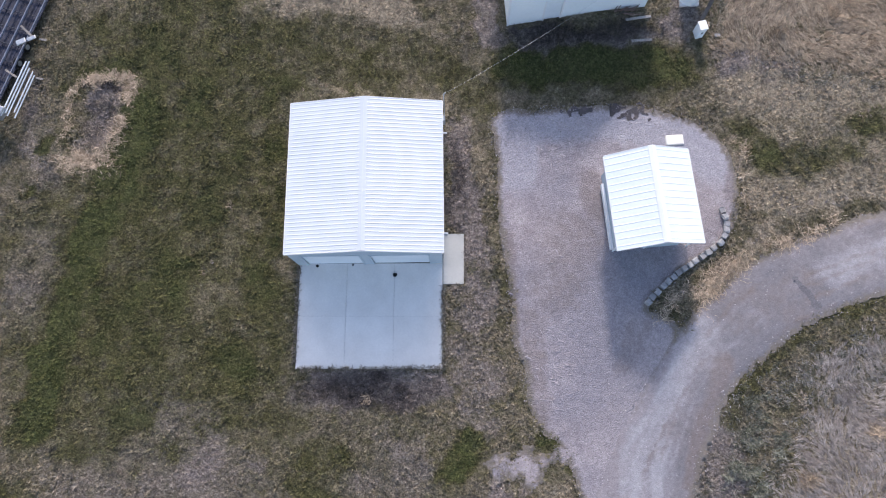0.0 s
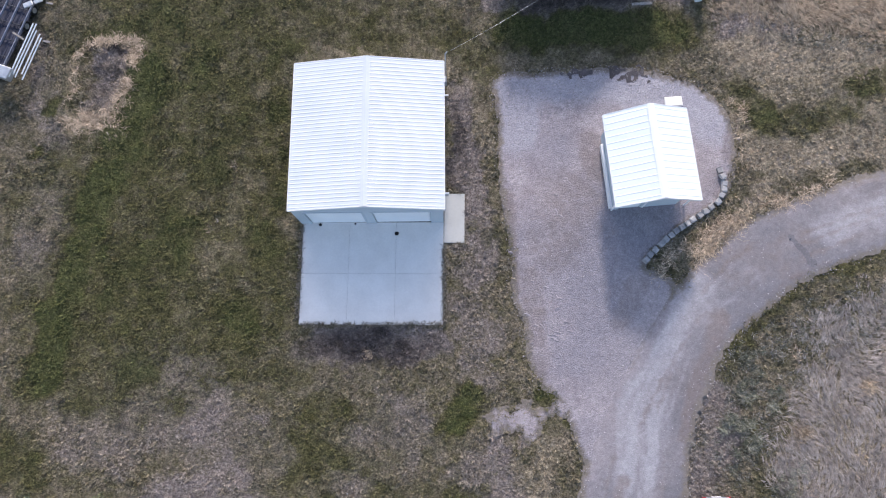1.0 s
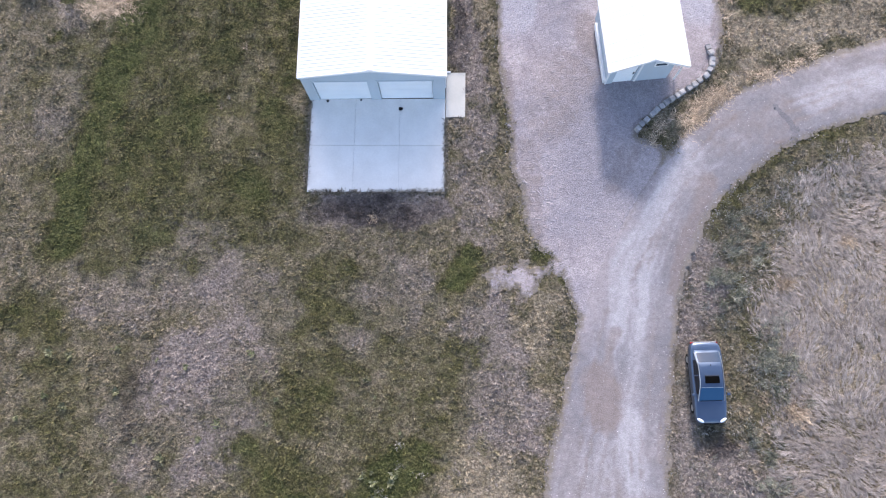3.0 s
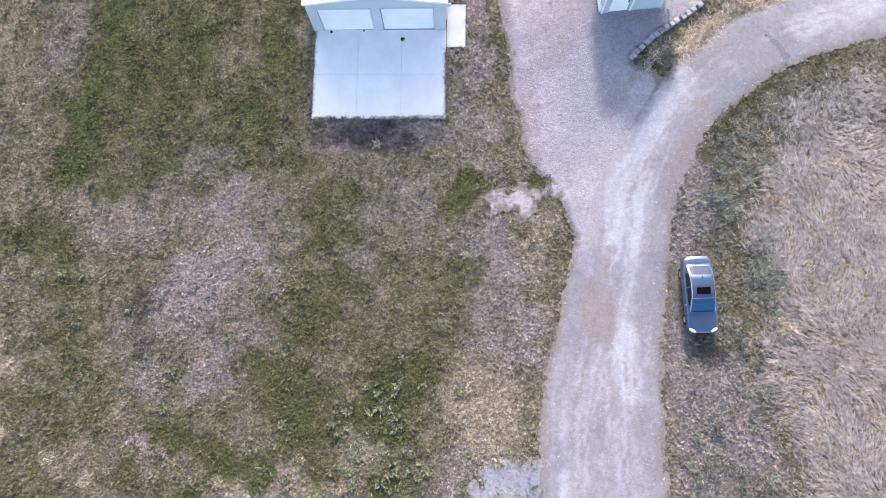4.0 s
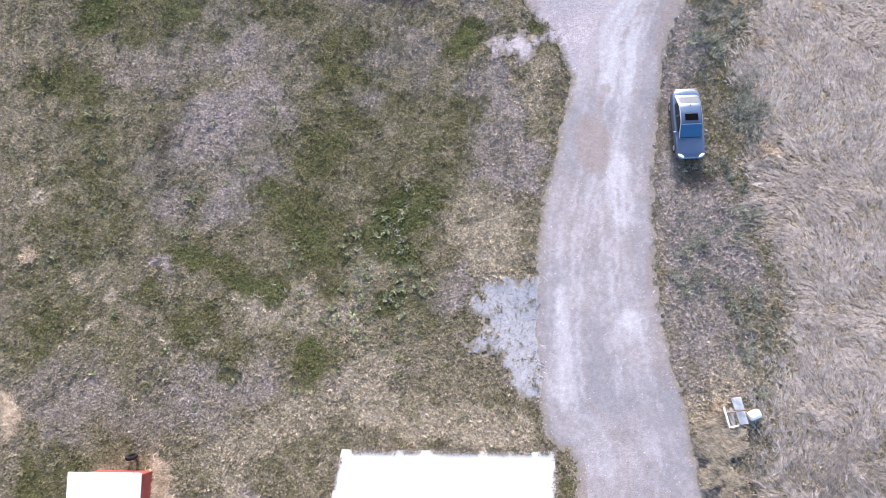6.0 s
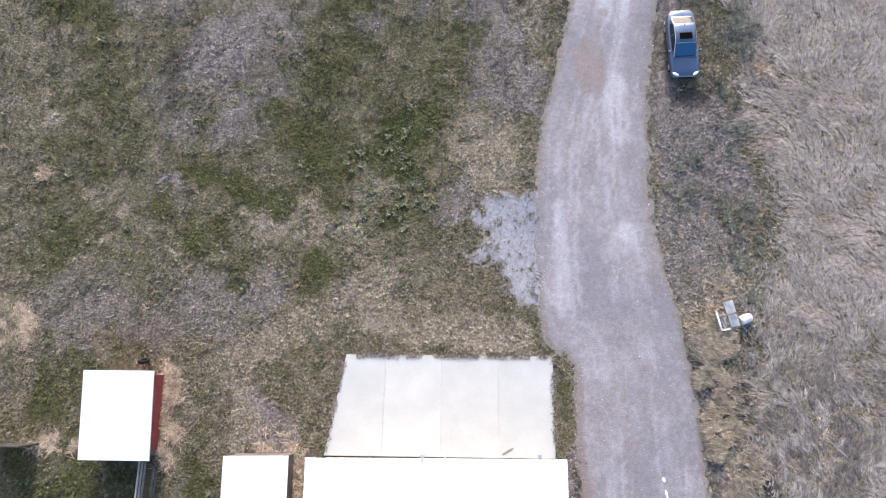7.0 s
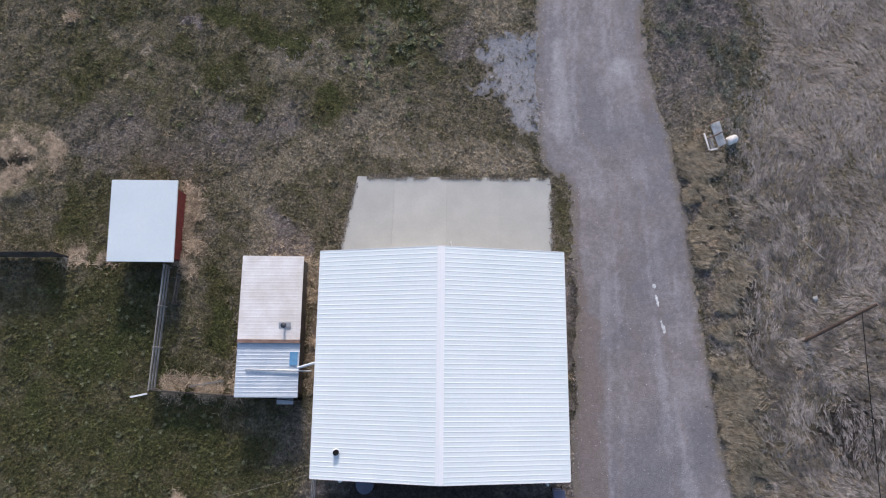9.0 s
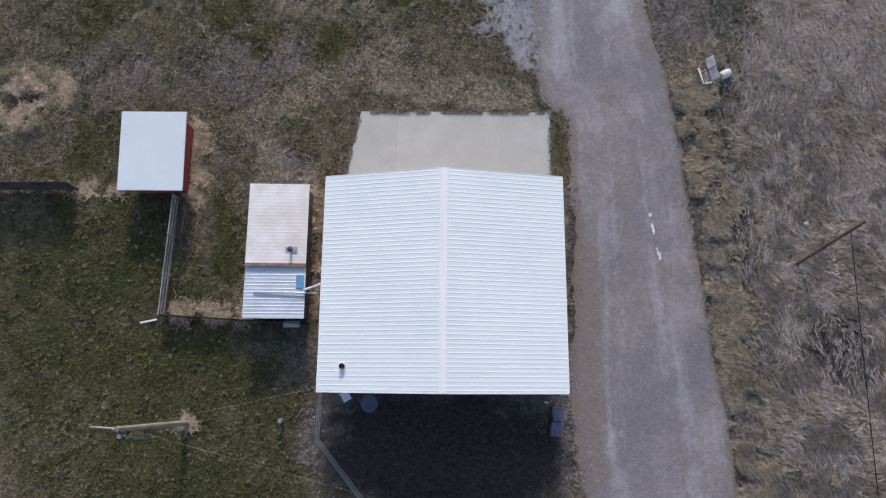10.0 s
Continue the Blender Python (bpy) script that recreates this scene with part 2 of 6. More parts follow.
TAIL_RED = glass_material("tail_light_lens", (0.35, 0.02, 0.02), 0.12)
BLADE_THATCH = blade_material("withered_blades", (0.09, 0.072, 0.048), (0.19, 0.163, 0.125), (0.36, 0.315, 0.25), 0.7)
BLADE_STRAW = blade_material("straw_blades", (0.295, 0.25, 0.217), (0.415, 0.355, 0.307), (0.53, 0.46, 0.402), 0.7)
BLADE_TAN = blade_material("tan_straw_blades", (0.21, 0.155, 0.105), (0.40, 0.31, 0.22), (0.60, 0.49, 0.36), 0.9)
BLADE_VERGE = blade_material("olive_tan_blades", (0.18, 0.15, 0.092), (0.37, 0.30, 0.21), (0.56, 0.475, 0.365), 0.8)
BLADE_SAGE = blade_material("sage_blades", (0.10, 0.105, 0.066), (0.20, 0.205, 0.155), (0.36, 0.355, 0.295), 1.0)
BLADE_TURF = turf_blade_material()
BLADE_WEED = blade_material("grey_green_weeds", (0.085, 0.09, 0.058), (0.215, 0.205, 0.175), (0.40, 0.375, 0.33), 1.2)


# ---- plan of the ground ----
rng = np.random.default_rng(7)
LATTICE = rng.random((256, 256))


def vnoise(x, y, cell):
    u, v = x / cell + 1000.0, y / cell + 1000.0
    i, j = np.floor(u).astype(int), np.floor(v).astype(int)
    a, b = u - i, v - j
    a, b = a * a * (3 - 2 * a), b * b * (3 - 2 * b)
    g = lambda p, q: LATTICE[p % 256, q % 256]
    return (g(i, j) * (1 - a) + g(i + 1, j) * a) * (1 - b) + (g(i, j + 1) * (1 - a) + g(i + 1, j + 1) * a) * b


def fbm(x, y, cell, octaves=4):
    total, amp, norm = 0.0, 1.0, 0.0
    for k in range(octaves):
        total = total + amp * vnoise(x + 37 * k, y - 19 * k, cell / 2 ** k)
        norm, amp = norm + amp, amp * 0.55
    return total / norm


def smooth(a, b, x):
    t = np.clip((x - a) / (b - a), 0, 1)
    return t * t * (3 - 2 * t)


def level(x, y):
    """Height of the land: it rises to the east and falls a little to the west."""
    x0 = np.interp(y, [-45, -16, 0], [11, 6, 2])
    x1 = np.interp(y, [-45, -16, 0], [20.5, 21, 12])
    return 1.05 * smooth(0, 1, (x - x0) / (x1 - x0)) + 0.5 * smooth(14, 22, x) * smooth(-9, -3, y) - 0.3 * smooth(14, 26, -x)


def rounded(points, times=2):
    p = np.array(points, float)
    for _ in range(times):
        q = np.roll(p, -1, 0)
        p = np.stack([0.75 * p + 0.25 * q, 0.25 * p + 0.75 * q], 1).reshape(-1, 2)
    return p


def inside_distance(poly, x, y):
    """Signed distance to a closed outline, positive inside."""
    best, odd = np.full(x.shape, 1e9), np.zeros(x.shape, bool)
    for (ax, ay), (bx, by) in zip(poly, np.roll(poly, -1, 0)):
        dx, dy = bx - ax, by - ay
        t = np.clip(((x - ax) * dx + (y - ay) * dy) / (dx * dx + dy * dy + 1e-9), 0, 1)
        best = np.minimum(best, (x - ax - t * dx) ** 2 + (y - ay - t * dy) ** 2)
        if abs(dy) > 1e-9:
            odd ^= ((ay > y) != (by > y)) & (x < ax + (y - ay) / dy * dx)
    return np.where(odd, 1, -1) * np.sqrt(best)


ROAD_LINE = rounded((
    (5.3, -24), (5.15, -29), (5.3, -33.5), (5.7, -35.7), (7.2, -36.3), (7.35, -37.6), (7.4, -41), (7.4, -45.4), (7.3, -49), (7.1, -52), (7.0, -55), (7.4, -58.7), (9.0, -63), (13, -72), (15, -95),
    (23, -95), (18, -72), (16.2, -60), (15.7, -54), (15.0, -48), (14.5, -42), (13.9, -35.5), (12.6, -30), (12.2, -26), (12.3, -21), (12.9, -16.5),
    (13.7, -11.8), (14.9, -8.6), (16.5, -6.3), (19.1, -4.1), (22, -2.7), (26, -1.6), (40, 2), (80, 8), (80, 14), (40, 8), (25.5, 3.1), (22.2, 2.0),
    (19.4, 0.9), (16.6, -0.5), (14.2, -2.6), (12.4, -4.6), (10.4, -7.4), (8.3, -11.8), (6.9, -17)))
LOT_LINE = rounded((
    (2.6, 9.9), (6, 9.8), (10, 9.75), (13, 9.45), (15.5, 8.4), (17, 6.6), (17.3, 4.6), (16.9, 2.6), (15.9, 0.7), (14.3, -0.2), (12.9, -1.2), (11.4, -2.6),
    (12.1, -2.95), (13.2, -3.4), (13.0, -4.8), (11, -8), (9.5, -12), (8.2, -14.5), (7.4, -12.3), (6.8, -10.3), (4.9, -9.0), (4.6, -6.2), (3.8, -4.2), (4.0, -1.6), (3.5, 1.1), (3.2, 4.6), (3.3, 7.1)))
PATCH_SOUTH = rounded(((1.1, -27.6), (2.0, -27.2), (2.5, -26.2), (4.6, -26.2), (6.6, -25.4), (6.8, -33.8), (4.6, -33.6), (3.4, -32.3), (2.9, -30.6), (1.3, -31.0), (1.1, -30.0), (2.4, -29.4), (2.2, -28.5), (1.4, -28.4)), 1)
PATCH_NORTH = rounded(((2.2, -11.5), (3.0, -10.5), (4.2, -10.2), (4.7, -9.9), (5.4, -10.7), (6.5, -9.7), (8.2, -10.4), (7.3, -10.9), (6.1, -11.1), (5.3, -12.1), (4.7, -12.5), (3.8, -11.7), (2.8, -12.4)), 1)
RUT = rounded(((19.4, -0.8), (20.1, -1.35), (20.85, -2.7), (20.55, -2.75), (19.8, -1.6)))
MARK_NORTH = rounded(((11.95, -42.5), (12.25, -42.6), (12.5, -44.3), (12.1, -44.1)))
MARK_SOUTH = rounded(((12.35, -44.8), (12.55, -44.8), (12.68, -45.7), (12.5, -45.7)))

# strokes of the plan: from x, y to x, y, half width, weight
LAWN_GREEN = (
    (-19.1, 10.0, -22.3, -2.9, 1.9, 0.95), (-22.3, -2.9, -23.4, -9.3, 1.5, 0.90), (-22.7, 15.6, -9.7, 15.4, 1.5, 0.65), (-16.4, 12.7, -10.9, 11.0, 2.0, 0.60), (-17.0, 7.7, -15.4, 1.8, 2.3, 0.50), (-10.5, 8.4, -10.3, 1.8, 1.1, 0.75),
    (-11.2, -0.2, -10.1, -5.8, 1.5, 0.70), (4.2, 12.8, 14.4, 12.0, 1.5, 0.90), (17.9, 8.1, 19.3, 5.9, 1.0, 0.7), (20.3, 5.9, 23.7, 6.3, 1.0, 0.55), (24.7, 8.1, 27.1, 8.8, 0.9, 0.6), (-0.1, 12.5, 2.7, 10.5, 1.3, 0.50),
    (12.4, -3.3, 14.3, -1.4, 0.35, 0.40), (1.9, 0.1, 3.5, -1.6, 0.8, 0.40), (-8.1, 13.4, -0.9, 13.7, 1.3, 0.40))
MEADOW_GREEN = (
    (-25.6, -12.7, -23.7, -14.0, 1.3, 0.60), (0.5, -11.2, 1.8, -10.2, 1.0, 0.85), (5.9, -9.7, 6.1, -9.8, 0.7, 0.80), (7.0, -11.2, 7.2, -11.5, 0.5, 0.70), (-9.3, -13.2, -7.0, -18.2, 2.3, 0.50), (-26.9, -13.7, -24.1, -13.3, 1.3, 0.65),
    (-22.5, -17.3, -21.4, -23.5, 2.0, 0.50), (-25.1, -23.6, -22.3, -22.2, 1.3, 0.50), (-6.8, -12.1, -7.9, -18.7, 2.3, 0.62), (-10.4, -21.4, -7.6, -24.1, 2.3, 0.70), (-16.2, -24.8, -10.0, -27.2, 0.8, 0.90), (-4.3, -23.4, -1.7, -21.4, 1.7, 0.92),
    (-2.9, -24.7, -4.9, -24.4, 1.3, 0.85), (-3.2, -27.6, -3.8, -27.9, 0.9, 0.75), (-8.0, -15.5, -1.1, -16.1, 2.0, 0.50))
SOUTH_GREEN = (
    (-8.2, -30.8, -8.2, -31.7, 1.2, 0.85), (-12.4, -30.8, -15.4, -29.3, 1.3, 0.62), (-17.6, -27.8, -14.8, -28.7, 1.3, 0.55), (-23.2, -27.8, -24.3, -29.4, 1.5, 0.60), (1.7, -15.8, -1.0, -17.6, 1.1, 0.60), (-11.4, -6.8, -11.8, -5.2, 1.6, 0.70),
    (-12.5, -31.4, -12.5, -31.6, 0.8, 0.70), (-21.8, -37.0, -23.5, -39.7, 1.5, 0.60), (-14.0, -43.4, -13.4, -46.4, 1.2, 0.75), (-22.0, -45.7, -23.5, -46.3, 2.3, 0.60))
YARD_GREEN = (
    (-25.7, -46.4, -20.7, -46.7, 2.4, 0.65), (-23.4, -45.0, -21.1, -49.5, 1.6, 0.65), (-25.9, -49.6, -24.8, -52.2, 2.0, 0.50), (-21.8, -57.4, -22.7, -58.0, 2.0, 0.40), (-19.1, -52.2, -18.7, -49.5, 1.6, 0.50), (-23.2, -37.9, -24.1, -39.8, 1.2, 0.70),
    (6.7, -37.4, 6.7, -39.6, 0.5, 0.60), (-25.6, -53.9, -23.9, -58.9, 1.6, 0.50), (7.2, -47.8, 7.2, -50.5, 0.3, 0.70), (-5.9, -34.3, 3.6, -34.3, 0.8, 0.35), (-15.0, -52.1, -10.7, -51.4, 1.6, 0.35), (-3.9, -29.9, -6.8, -30.7, 1.3, 0.45))
SOIL_NORTH = (
    (-21.3, 10.7, -22.0, 7.7, 1.3, 0.90), (-24.7, 1.5, -24.7, -2.9, 1.6, 0.50), (-27.6, 13.2, -24.2, 5.5, 1.0, 0.50), (-17.0, -8.7, -14.3, -10.5, 2.9, 0.65), (-20.8, -11.4, -11.9, -12.0, 2.0, 0.50), (-7.5, -7.1, -0.7, -7.1, 1.2, 0.90),
    (0.9, 4.2, 1.6, 0.7, 0.7, 0.75), (2.8, 16.5, 3.1, 14.8, 0.8, 0.95), (15.1, 15.9, 14.3, 15.1, 1.1, 0.95), (18.3, 12.3, 19.9, 11.5, 1.5, 0.90), (4.9, 14.6, 12.4, 14.1, 0.7, 0.90), (1.2, -4.9, 2.1, -7.4, 1.3, 0.60),
    (0.6, -1.6, 1.5, -2.9, 1.0, 0.50), (0.7, 7.9, 0.7, 4.6, 0.5, 0.60))
MEADOW_BARE = (
    (-16.1, -11.3, -11.7, -11.3, 2.0, 0.55), (-2.8, -11.9, -4.7, -13.8, 2.3, 0.50), (2.7, -18.1, 4.9, -18.7, 1.6, 0.70), (3.4, -12.5, 2.8, -13.5, 0.9, 0.75), (15.0, -12.4, 14.7, -9.8, 1.0, 0.80), (-13.6, -15.8, -15.8, -18.0, 1.8, 0.95),
    (-13.4, -21.8, -12.5, -20.4, 1.6, 0.85), (-18.5, -19.4, -17.2, -21.5, 1.5, 0.65), (2.7, -18.9, 2.4, -20.7, 1.5, 0.70), (4.7, -20.6, 5.1, -20.3, 0.7, 0.90), (-0.2, -27.6, 1.0, -26.6, 1.1, 0.75), (-17.2, -25.2, -17.0, -25.2, 0.5, 0.95),
    (-11.6, -32.3, -14.4, -33.3, 2.0, 0.50), (-23.2, -32.5, -21.2, -32.8, 1.6, 0.50), (-6.2, -32.0, -5.9, -32.3, 1.3, 0.50), (-21.0, -12.2, -18.1, -12.9, 1.6, 0.50))
YARD_BARE = (
    (15.3, -21.2, 16.5, -23.2, 1.3, 0.75), (13.0, -24.6, 13.4, -30.8, 0.7, 0.50), (-10.7, -39.5, -9.6, -41.1, 1.1, 0.90), (-18.7, -34.2, -15.9, -34.1, 2.0, 0.50), (-23.1, -32.8, -23.7, -33.2, 2.0, 0.40), (-15.1, -38.9, -15.4, -39.5, 1.0, 0.40),
    (-17.4, -33.6, -13.7, -34.0, 1.6, 0.45), (-22.2, -34.4, -21.8, -34.4, 2.0, 0.40), (-6.4, -56.5, 6.6, -56.3, 2.6, 1.00), (8.1, -47.1, 8.6, -55.0, 0.8, 0.80), (-15.9, -49.4, -17.1, -44.9, 0.7, 0.60), (-8.6, -51.4, -8.9, -53.3, 1.0, 0.50),
    (8.4, -40.0, 8.1, -44.3, 0.6, 0.50), (-12.9, -56.6, -9.0, -55.9, 1.6, 0.40), (-8.3, -45.2, -8.2, -47.3, 0.5, 0.60))
STRAW_NORTH = (
    (-20.2, 7.3, -19.9, 11.9, 0.4, 0.75), (-21.8, 5.8, -21.5, 6.2, 0.7, 0.70), (-11.7, 18.2, -3.1, 17.6, 0.5, 0.90), (-4.6, 17.0, -2.4, 16.1, 0.8, 0.80), (1.6, 9.8, 2.6, 4.6, 0.6, 0.50), (20.7, 15.4, 22.6, 16.2, 1.5, 0.95),
    (24.9, 15.0, 27.5, 13.4, 2.3, 0.80), (19.5, 10.8, 23.2, 10.0, 1.3, 0.65), (18.9, 1.7, 16.8, 0.5, 0.4, 0.80), (26.4, 5.9, 22.3, 3.1, 0.5, 0.75), (-8.7, 11.4, -4.4, 11.2, 0.5, 0.65), (-23.7, -9.3, -23.3, -7.4, 1.1, 0.45),
    (-14.4, 6.1, -12.9, -0.2, 1.3, 0.40), (-15.0, -2.9, -12.9, -0.2, 1.3, 0.50))
STRAW_MEADOW = (
    (-11.3, -28.0, -6.1, -28.6, 1.4, 0.90), (-7.3, -29.8, -4.8, -26.0, 1.0, 0.60), (2.0, -22.3, 2.7, -24.7, 2.3, 0.55), (5.1, -15.4, 5.9, -12.5, 1.0, 0.55), (-20.3, -27.7, -20.3, -27.7, 0.6, 0.95), (-21.6, -29.4, -21.6, -29.4, 0.5, 0.90),
    (-16.8, -30.3, -16.8, -30.3, 0.4, 0.90), (-15.2, -29.4, -15.1, -29.4, 0.3, 0.80), (-14.4, -30.2, -13.9, -30.2, 0.5, 0.90), (-25.8, -21.3, -25.8, -21.3, 0.7, 0.90), (-22.3, -26.7, -21.7, -26.2, 0.9, 0.60), (-4.5, -26.0, -3.2, -26.6, 1.3, 0.50))
STRAW_SOUTH = (
    (-4.5, -34.2, 3.6, -35.1, 1.0, 0.75), (-11.7, -39.5, -11.9, -41.4, 0.7, 0.80), (-5.3, -31.2, -4.6, -31.9, 1.6, 0.55), (-16.3, -37.7, -16.2, -40.5, 0.4, 0.80), (-12.9, -44.5, -12.9, -48.7, 0.3, 0.80), (-11.6, -37.5, -11.8, -40.1, 0.7, 0.60),
    (14.4, -34.2, 16.0, -32.3, 1.3, 0.60), (15.5, -38.8, 16.7, -47.0, 0.7, 0.60), (16.5, -49.0, 17.6, -55.5, 0.8, 0.50), (-8.3, -42.3, -8.0, -44.5, 0.3, 0.80), (-21.6, -56.1, -19.7, -55.6, 0.7, 0.50), (7.4, -52.4, 7.6, -55.6, 0.3, 0.60))
ROAD_PALE = (
    (14.4, -3.5, 12.1, -7.8, 0.8, 1.00), (11.9, -8.0, 10.3, -10.3, 0.7, 0.90), (10.4, -9.4, 9.9, -14.5, 0.5, 0.90), (11.8, -9.8, 11.2, -14.5, 0.3, 0.70), (10.3, -19.2, 10.6, -22.6, 0.7, 0.90), (11.3, -28.9, 11.3, -29.3, 0.6, 0.60),
    (6.4, -27.8, 6.7, -32.7, 0.8, 0.50), (21.8, -0.7, 25.9, 1.0, 0.9, 0.80), (10.3, -29.0, 11.4, -29.2, 0.4, 0.70), (11.7, -45.0, 13.0, -51.7, 0.5, 0.35), (10.6, -28.5, 11.2, -29.2, 0.6, 0.60), (9.2, -24.6, 9.5, -32.7, 0.5, 0.40))
ROAD_BROWN = (
    (10.2, -3.8, 9.4, -7.8, 0.7, 0.60), (13.9, -9.5, 13.6, -12.0, 0.4, 0.80), (16.9, -2.1, 19.4, -2.6, 0.9, 0.35), (14.9, -7.6, 12.9, -12.0, 0.3, 0.70), (8.7, -17.2, 9.1, -18.9, 1.0, 0.90), (9.7, -14.3, 9.2, -17.2, 0.4, 0.60),
    (16.7, -2.9, 20.1, -1.3, 1.1, 0.30), (15.4, -5.5, 13.7, -10.4, 0.5, 0.70), (7.7, -45.5, 8.0, -58.0, 0.95, 1.00), (7.5, -37.3, 7.7, -45.4, 0.3, 0.80), (12.1, -25.2, 12.3, -32.6, 0.3, 0.50), (10.2, -39.9, 11.2, -49.1, 0.5, 0.30),
    (9.5, -8.0, 11.0, -5.0, 0.4, 0.70), (15.1, -44.6, 16.1, -54.9, 0.3, 0.60))
LOT_BROWN = (
    (7.2, 1.4, 6.5, -1.0, 2.0, 0.40), (3.9, 1.8, 3.9, -4.9, 0.5, 0.60), (8.8, 4.9, 9.0, 3.1, 0.8, 0.50), (5.1, -2.9, 5.3, -8.6, 0.7, 0.50), (17.3, 5.9, 16.6, 3.8, 0.4, 0.60), (11.2, -3.6, 10.1, -5.5, 0.7, 0.35))
VERGE_GREEN = ((-25.0, 7.9, -24.9, 7.7, 0.55, 0.95), (-25.8, 5.1, -25.4, 5.1, 0.5, 0.95), (15.4, -8.6, 17.3, -5.7, 0.75, 0.6), (17.3, -5.7, 19.6, -3.9, 0.75, 0.55), (19.6, -3.9, 24.9, -1.7, 0.6, 0.55), (16.8, -11.5, 17.4, -15.0, 0.7, 0.45))
NORTH_DRY = ((-23.6, 6.9, -21.0, 5.8, 0.9, 0.75), (19.0, 6.2, 27.0, 7.2, 3.0, 0.5), (-12.5, 17.6, -2.2, 17.5, 0.6, 1.0), (-4.8, 17.0, -2.4, 16.2, 0.9, 0.9), (18.2, 10.4, 25.5, 9.4, 1.5, 0.8), (18.5, 3.4, 26.0, 4.2, 1.0, 0.75), (13.2, -2.2, 16.8, 0.2, 0.5, 0.8), (-12.6, -36.8, -5.9, -33.3, 1.3, 0.5), (-1.0, 9.9, 2.4, 12.8, 1.0, 0.45))
VERGE_BARE = ((6.8, -42.0, 7.2, -53.0, 0.6, 0.9), (1.0, 9.0, 1.2, 3.0, 0.8, 0.8), (1.9, 2.0, 2.3, -2.0, 0.8, 0.7), (2.6, 17.4, 3.2, 14.8, 0.9, 0.95), (-12.2, -15.5, -12.6, -20.0, 2.6, 0.72), (-15.5, -17.5, -16.8, -21.5, 1.8, 0.55), (-14.5, -12.5, -9.5, -13.2, 1.7, 0.5), (2.2, -14.5, 3.6, -19.5, 2.0, 0.62), (1.5, -6.5, 2.2, -9.0, 1.2, 0.6), (13.6, -21.5, 15.4, -32.0, 1.7, 0.58), (15.2, -22.5, 17.3, -26.5, 1.4, 0.7), (14.3, -10.5, 13.6, -15.5, 0.7, 0.6))

BROAD_GREEN = ((-17, 12, -18, -4, 8.0, 0.68), (-14, 12, -4, 13, 3.5, 0.45), (-14, -1, -11, -6, 5.0, 0.5), (-8, -22, -3, -18, 7.0, 0.42), (-12, -26, -3, -26, 4.5, 0.35), (-22, -22, -18, -20, 5.0, 0.35), (-22, -48, -16, -57, 8.0, 0.72), (-24, -28, -20, -34, 5.0, 0.25))

# dark soil and painted-in shade: centre, half sizes, weight
# shade is painted south of house and car and inside the pit's north edge
SHADE_AND_SOIL = ((0.65, 4.8, 0.45, 4.4, 0.5), (-22, 9.4, 1.2, 2.3, 0.4), (-27.2, 10, 1.4, 6, 0.35), (17.2, -44.5, 0.6, 4.6, 0.65), (22.4, -51.4, 2.6, 2.6, 0.75), (7.5, -47, 0.7, 6.5, 0.4), (16.4, -38.9, 0.8, 1.2, 0.6), (17.4, -43.2, 0.8, 1.6, 0.55), (16.9, -35.2, 1.0, 0.6, 0.5), (-17.7, -18.2, 1.2, 3.0, 0.42), (-4.3, -7.3, 4.6, 1.3, 0.6), (-0.2, -57.0, 7.2, 3.6, 1.0), (8.6, 14.8, 5.2, 1.1, 0.7), (14.6, -20.3, 0.9, 1.0, 0.6), (-22.2, 12.0, 1.3, 0.4, 0.9), (-28.1, -35.5, 1.1, 1.2, 0.5))


def zone(parts, x, y):
    total = np.zeros(x.shape)
    for cx, cy, rx, ry, w in parts:
        d = np.sqrt(((x - cx) / rx) ** 2 + ((y - cy) / ry) ** 2)
        total = np.maximum(total, w * (1 - smooth(0.45, 1.5, d)))
    return total


def stroke(parts, x, y):
    """The weight of the broadest strokes that lie over a place."""
    total = np.zeros(x.shape)
    for ax, ay, bx, by, r, w in parts:
        dx, dy = bx - ax, by - ay
        t = np.clip(((x - ax) * dx + (y - ay) * dy) / (dx * dx + dy * dy + 1e-9), 0, 1)
        d = np.hypot(x - ax - t * dx, y - ay - t * dy) / r
        total = np.maximum(total, w * (1 - smooth(0.45, 1.45, d)))
    return total


def tall_field(x, y):
    """Where the uncut straw stands: east of the road, and beyond the bend."""
    xb = np.interp(y, [-60, -45, -39, -34, -30, -25, -20, -10, -6, -4.5], [17.0, 16.2, 15.6, 17.4, 18.6, 18.4, 17.2, 18.3, 19.8, 23.5]) + 4.5 * (fbm(x, y, 4.5) - 0.5)
    south = smooth(-1.2, 2.2, x - xb) * smooth(3.5, 5.5, -y - 0.12 * (x - 20) * -1)
    north = smooth(16.2, 18.6, x + 2 * (fbm(x, y, 3.0) - 0.5)) * smooth(11.6, 14.0, y + 0.35 * np.maximum(x - 20, 0) + 2.4 * (fbm(x + 9, y, 2.5) - 0.5))
    return np.maximum(south, north)


def standing(x, y):
    """How thick the straw stands: even in the north, broken by gaps further south."""
    return 1 - (1 - smooth(0.42, 0.55, fbm(x + 90, y, 2.4, 3))) * (0.25 + 0.5 * smooth(33, 38, -y) * (1 - 0.75 * smooth(17.5, 19.5, x)))


def pit_hollow(x, y):
    """A shallow slanting pit west of the lawn."""
    return 1 - smooth(0.8, 1.08, np.maximum(np.abs(x + 22.1 - 0.13 * (y - 10)) / 1.4, np.abs(y - 10) / 2.25) + 0.25 * (fbm(x, y, 0.7, 3) - 0.5))


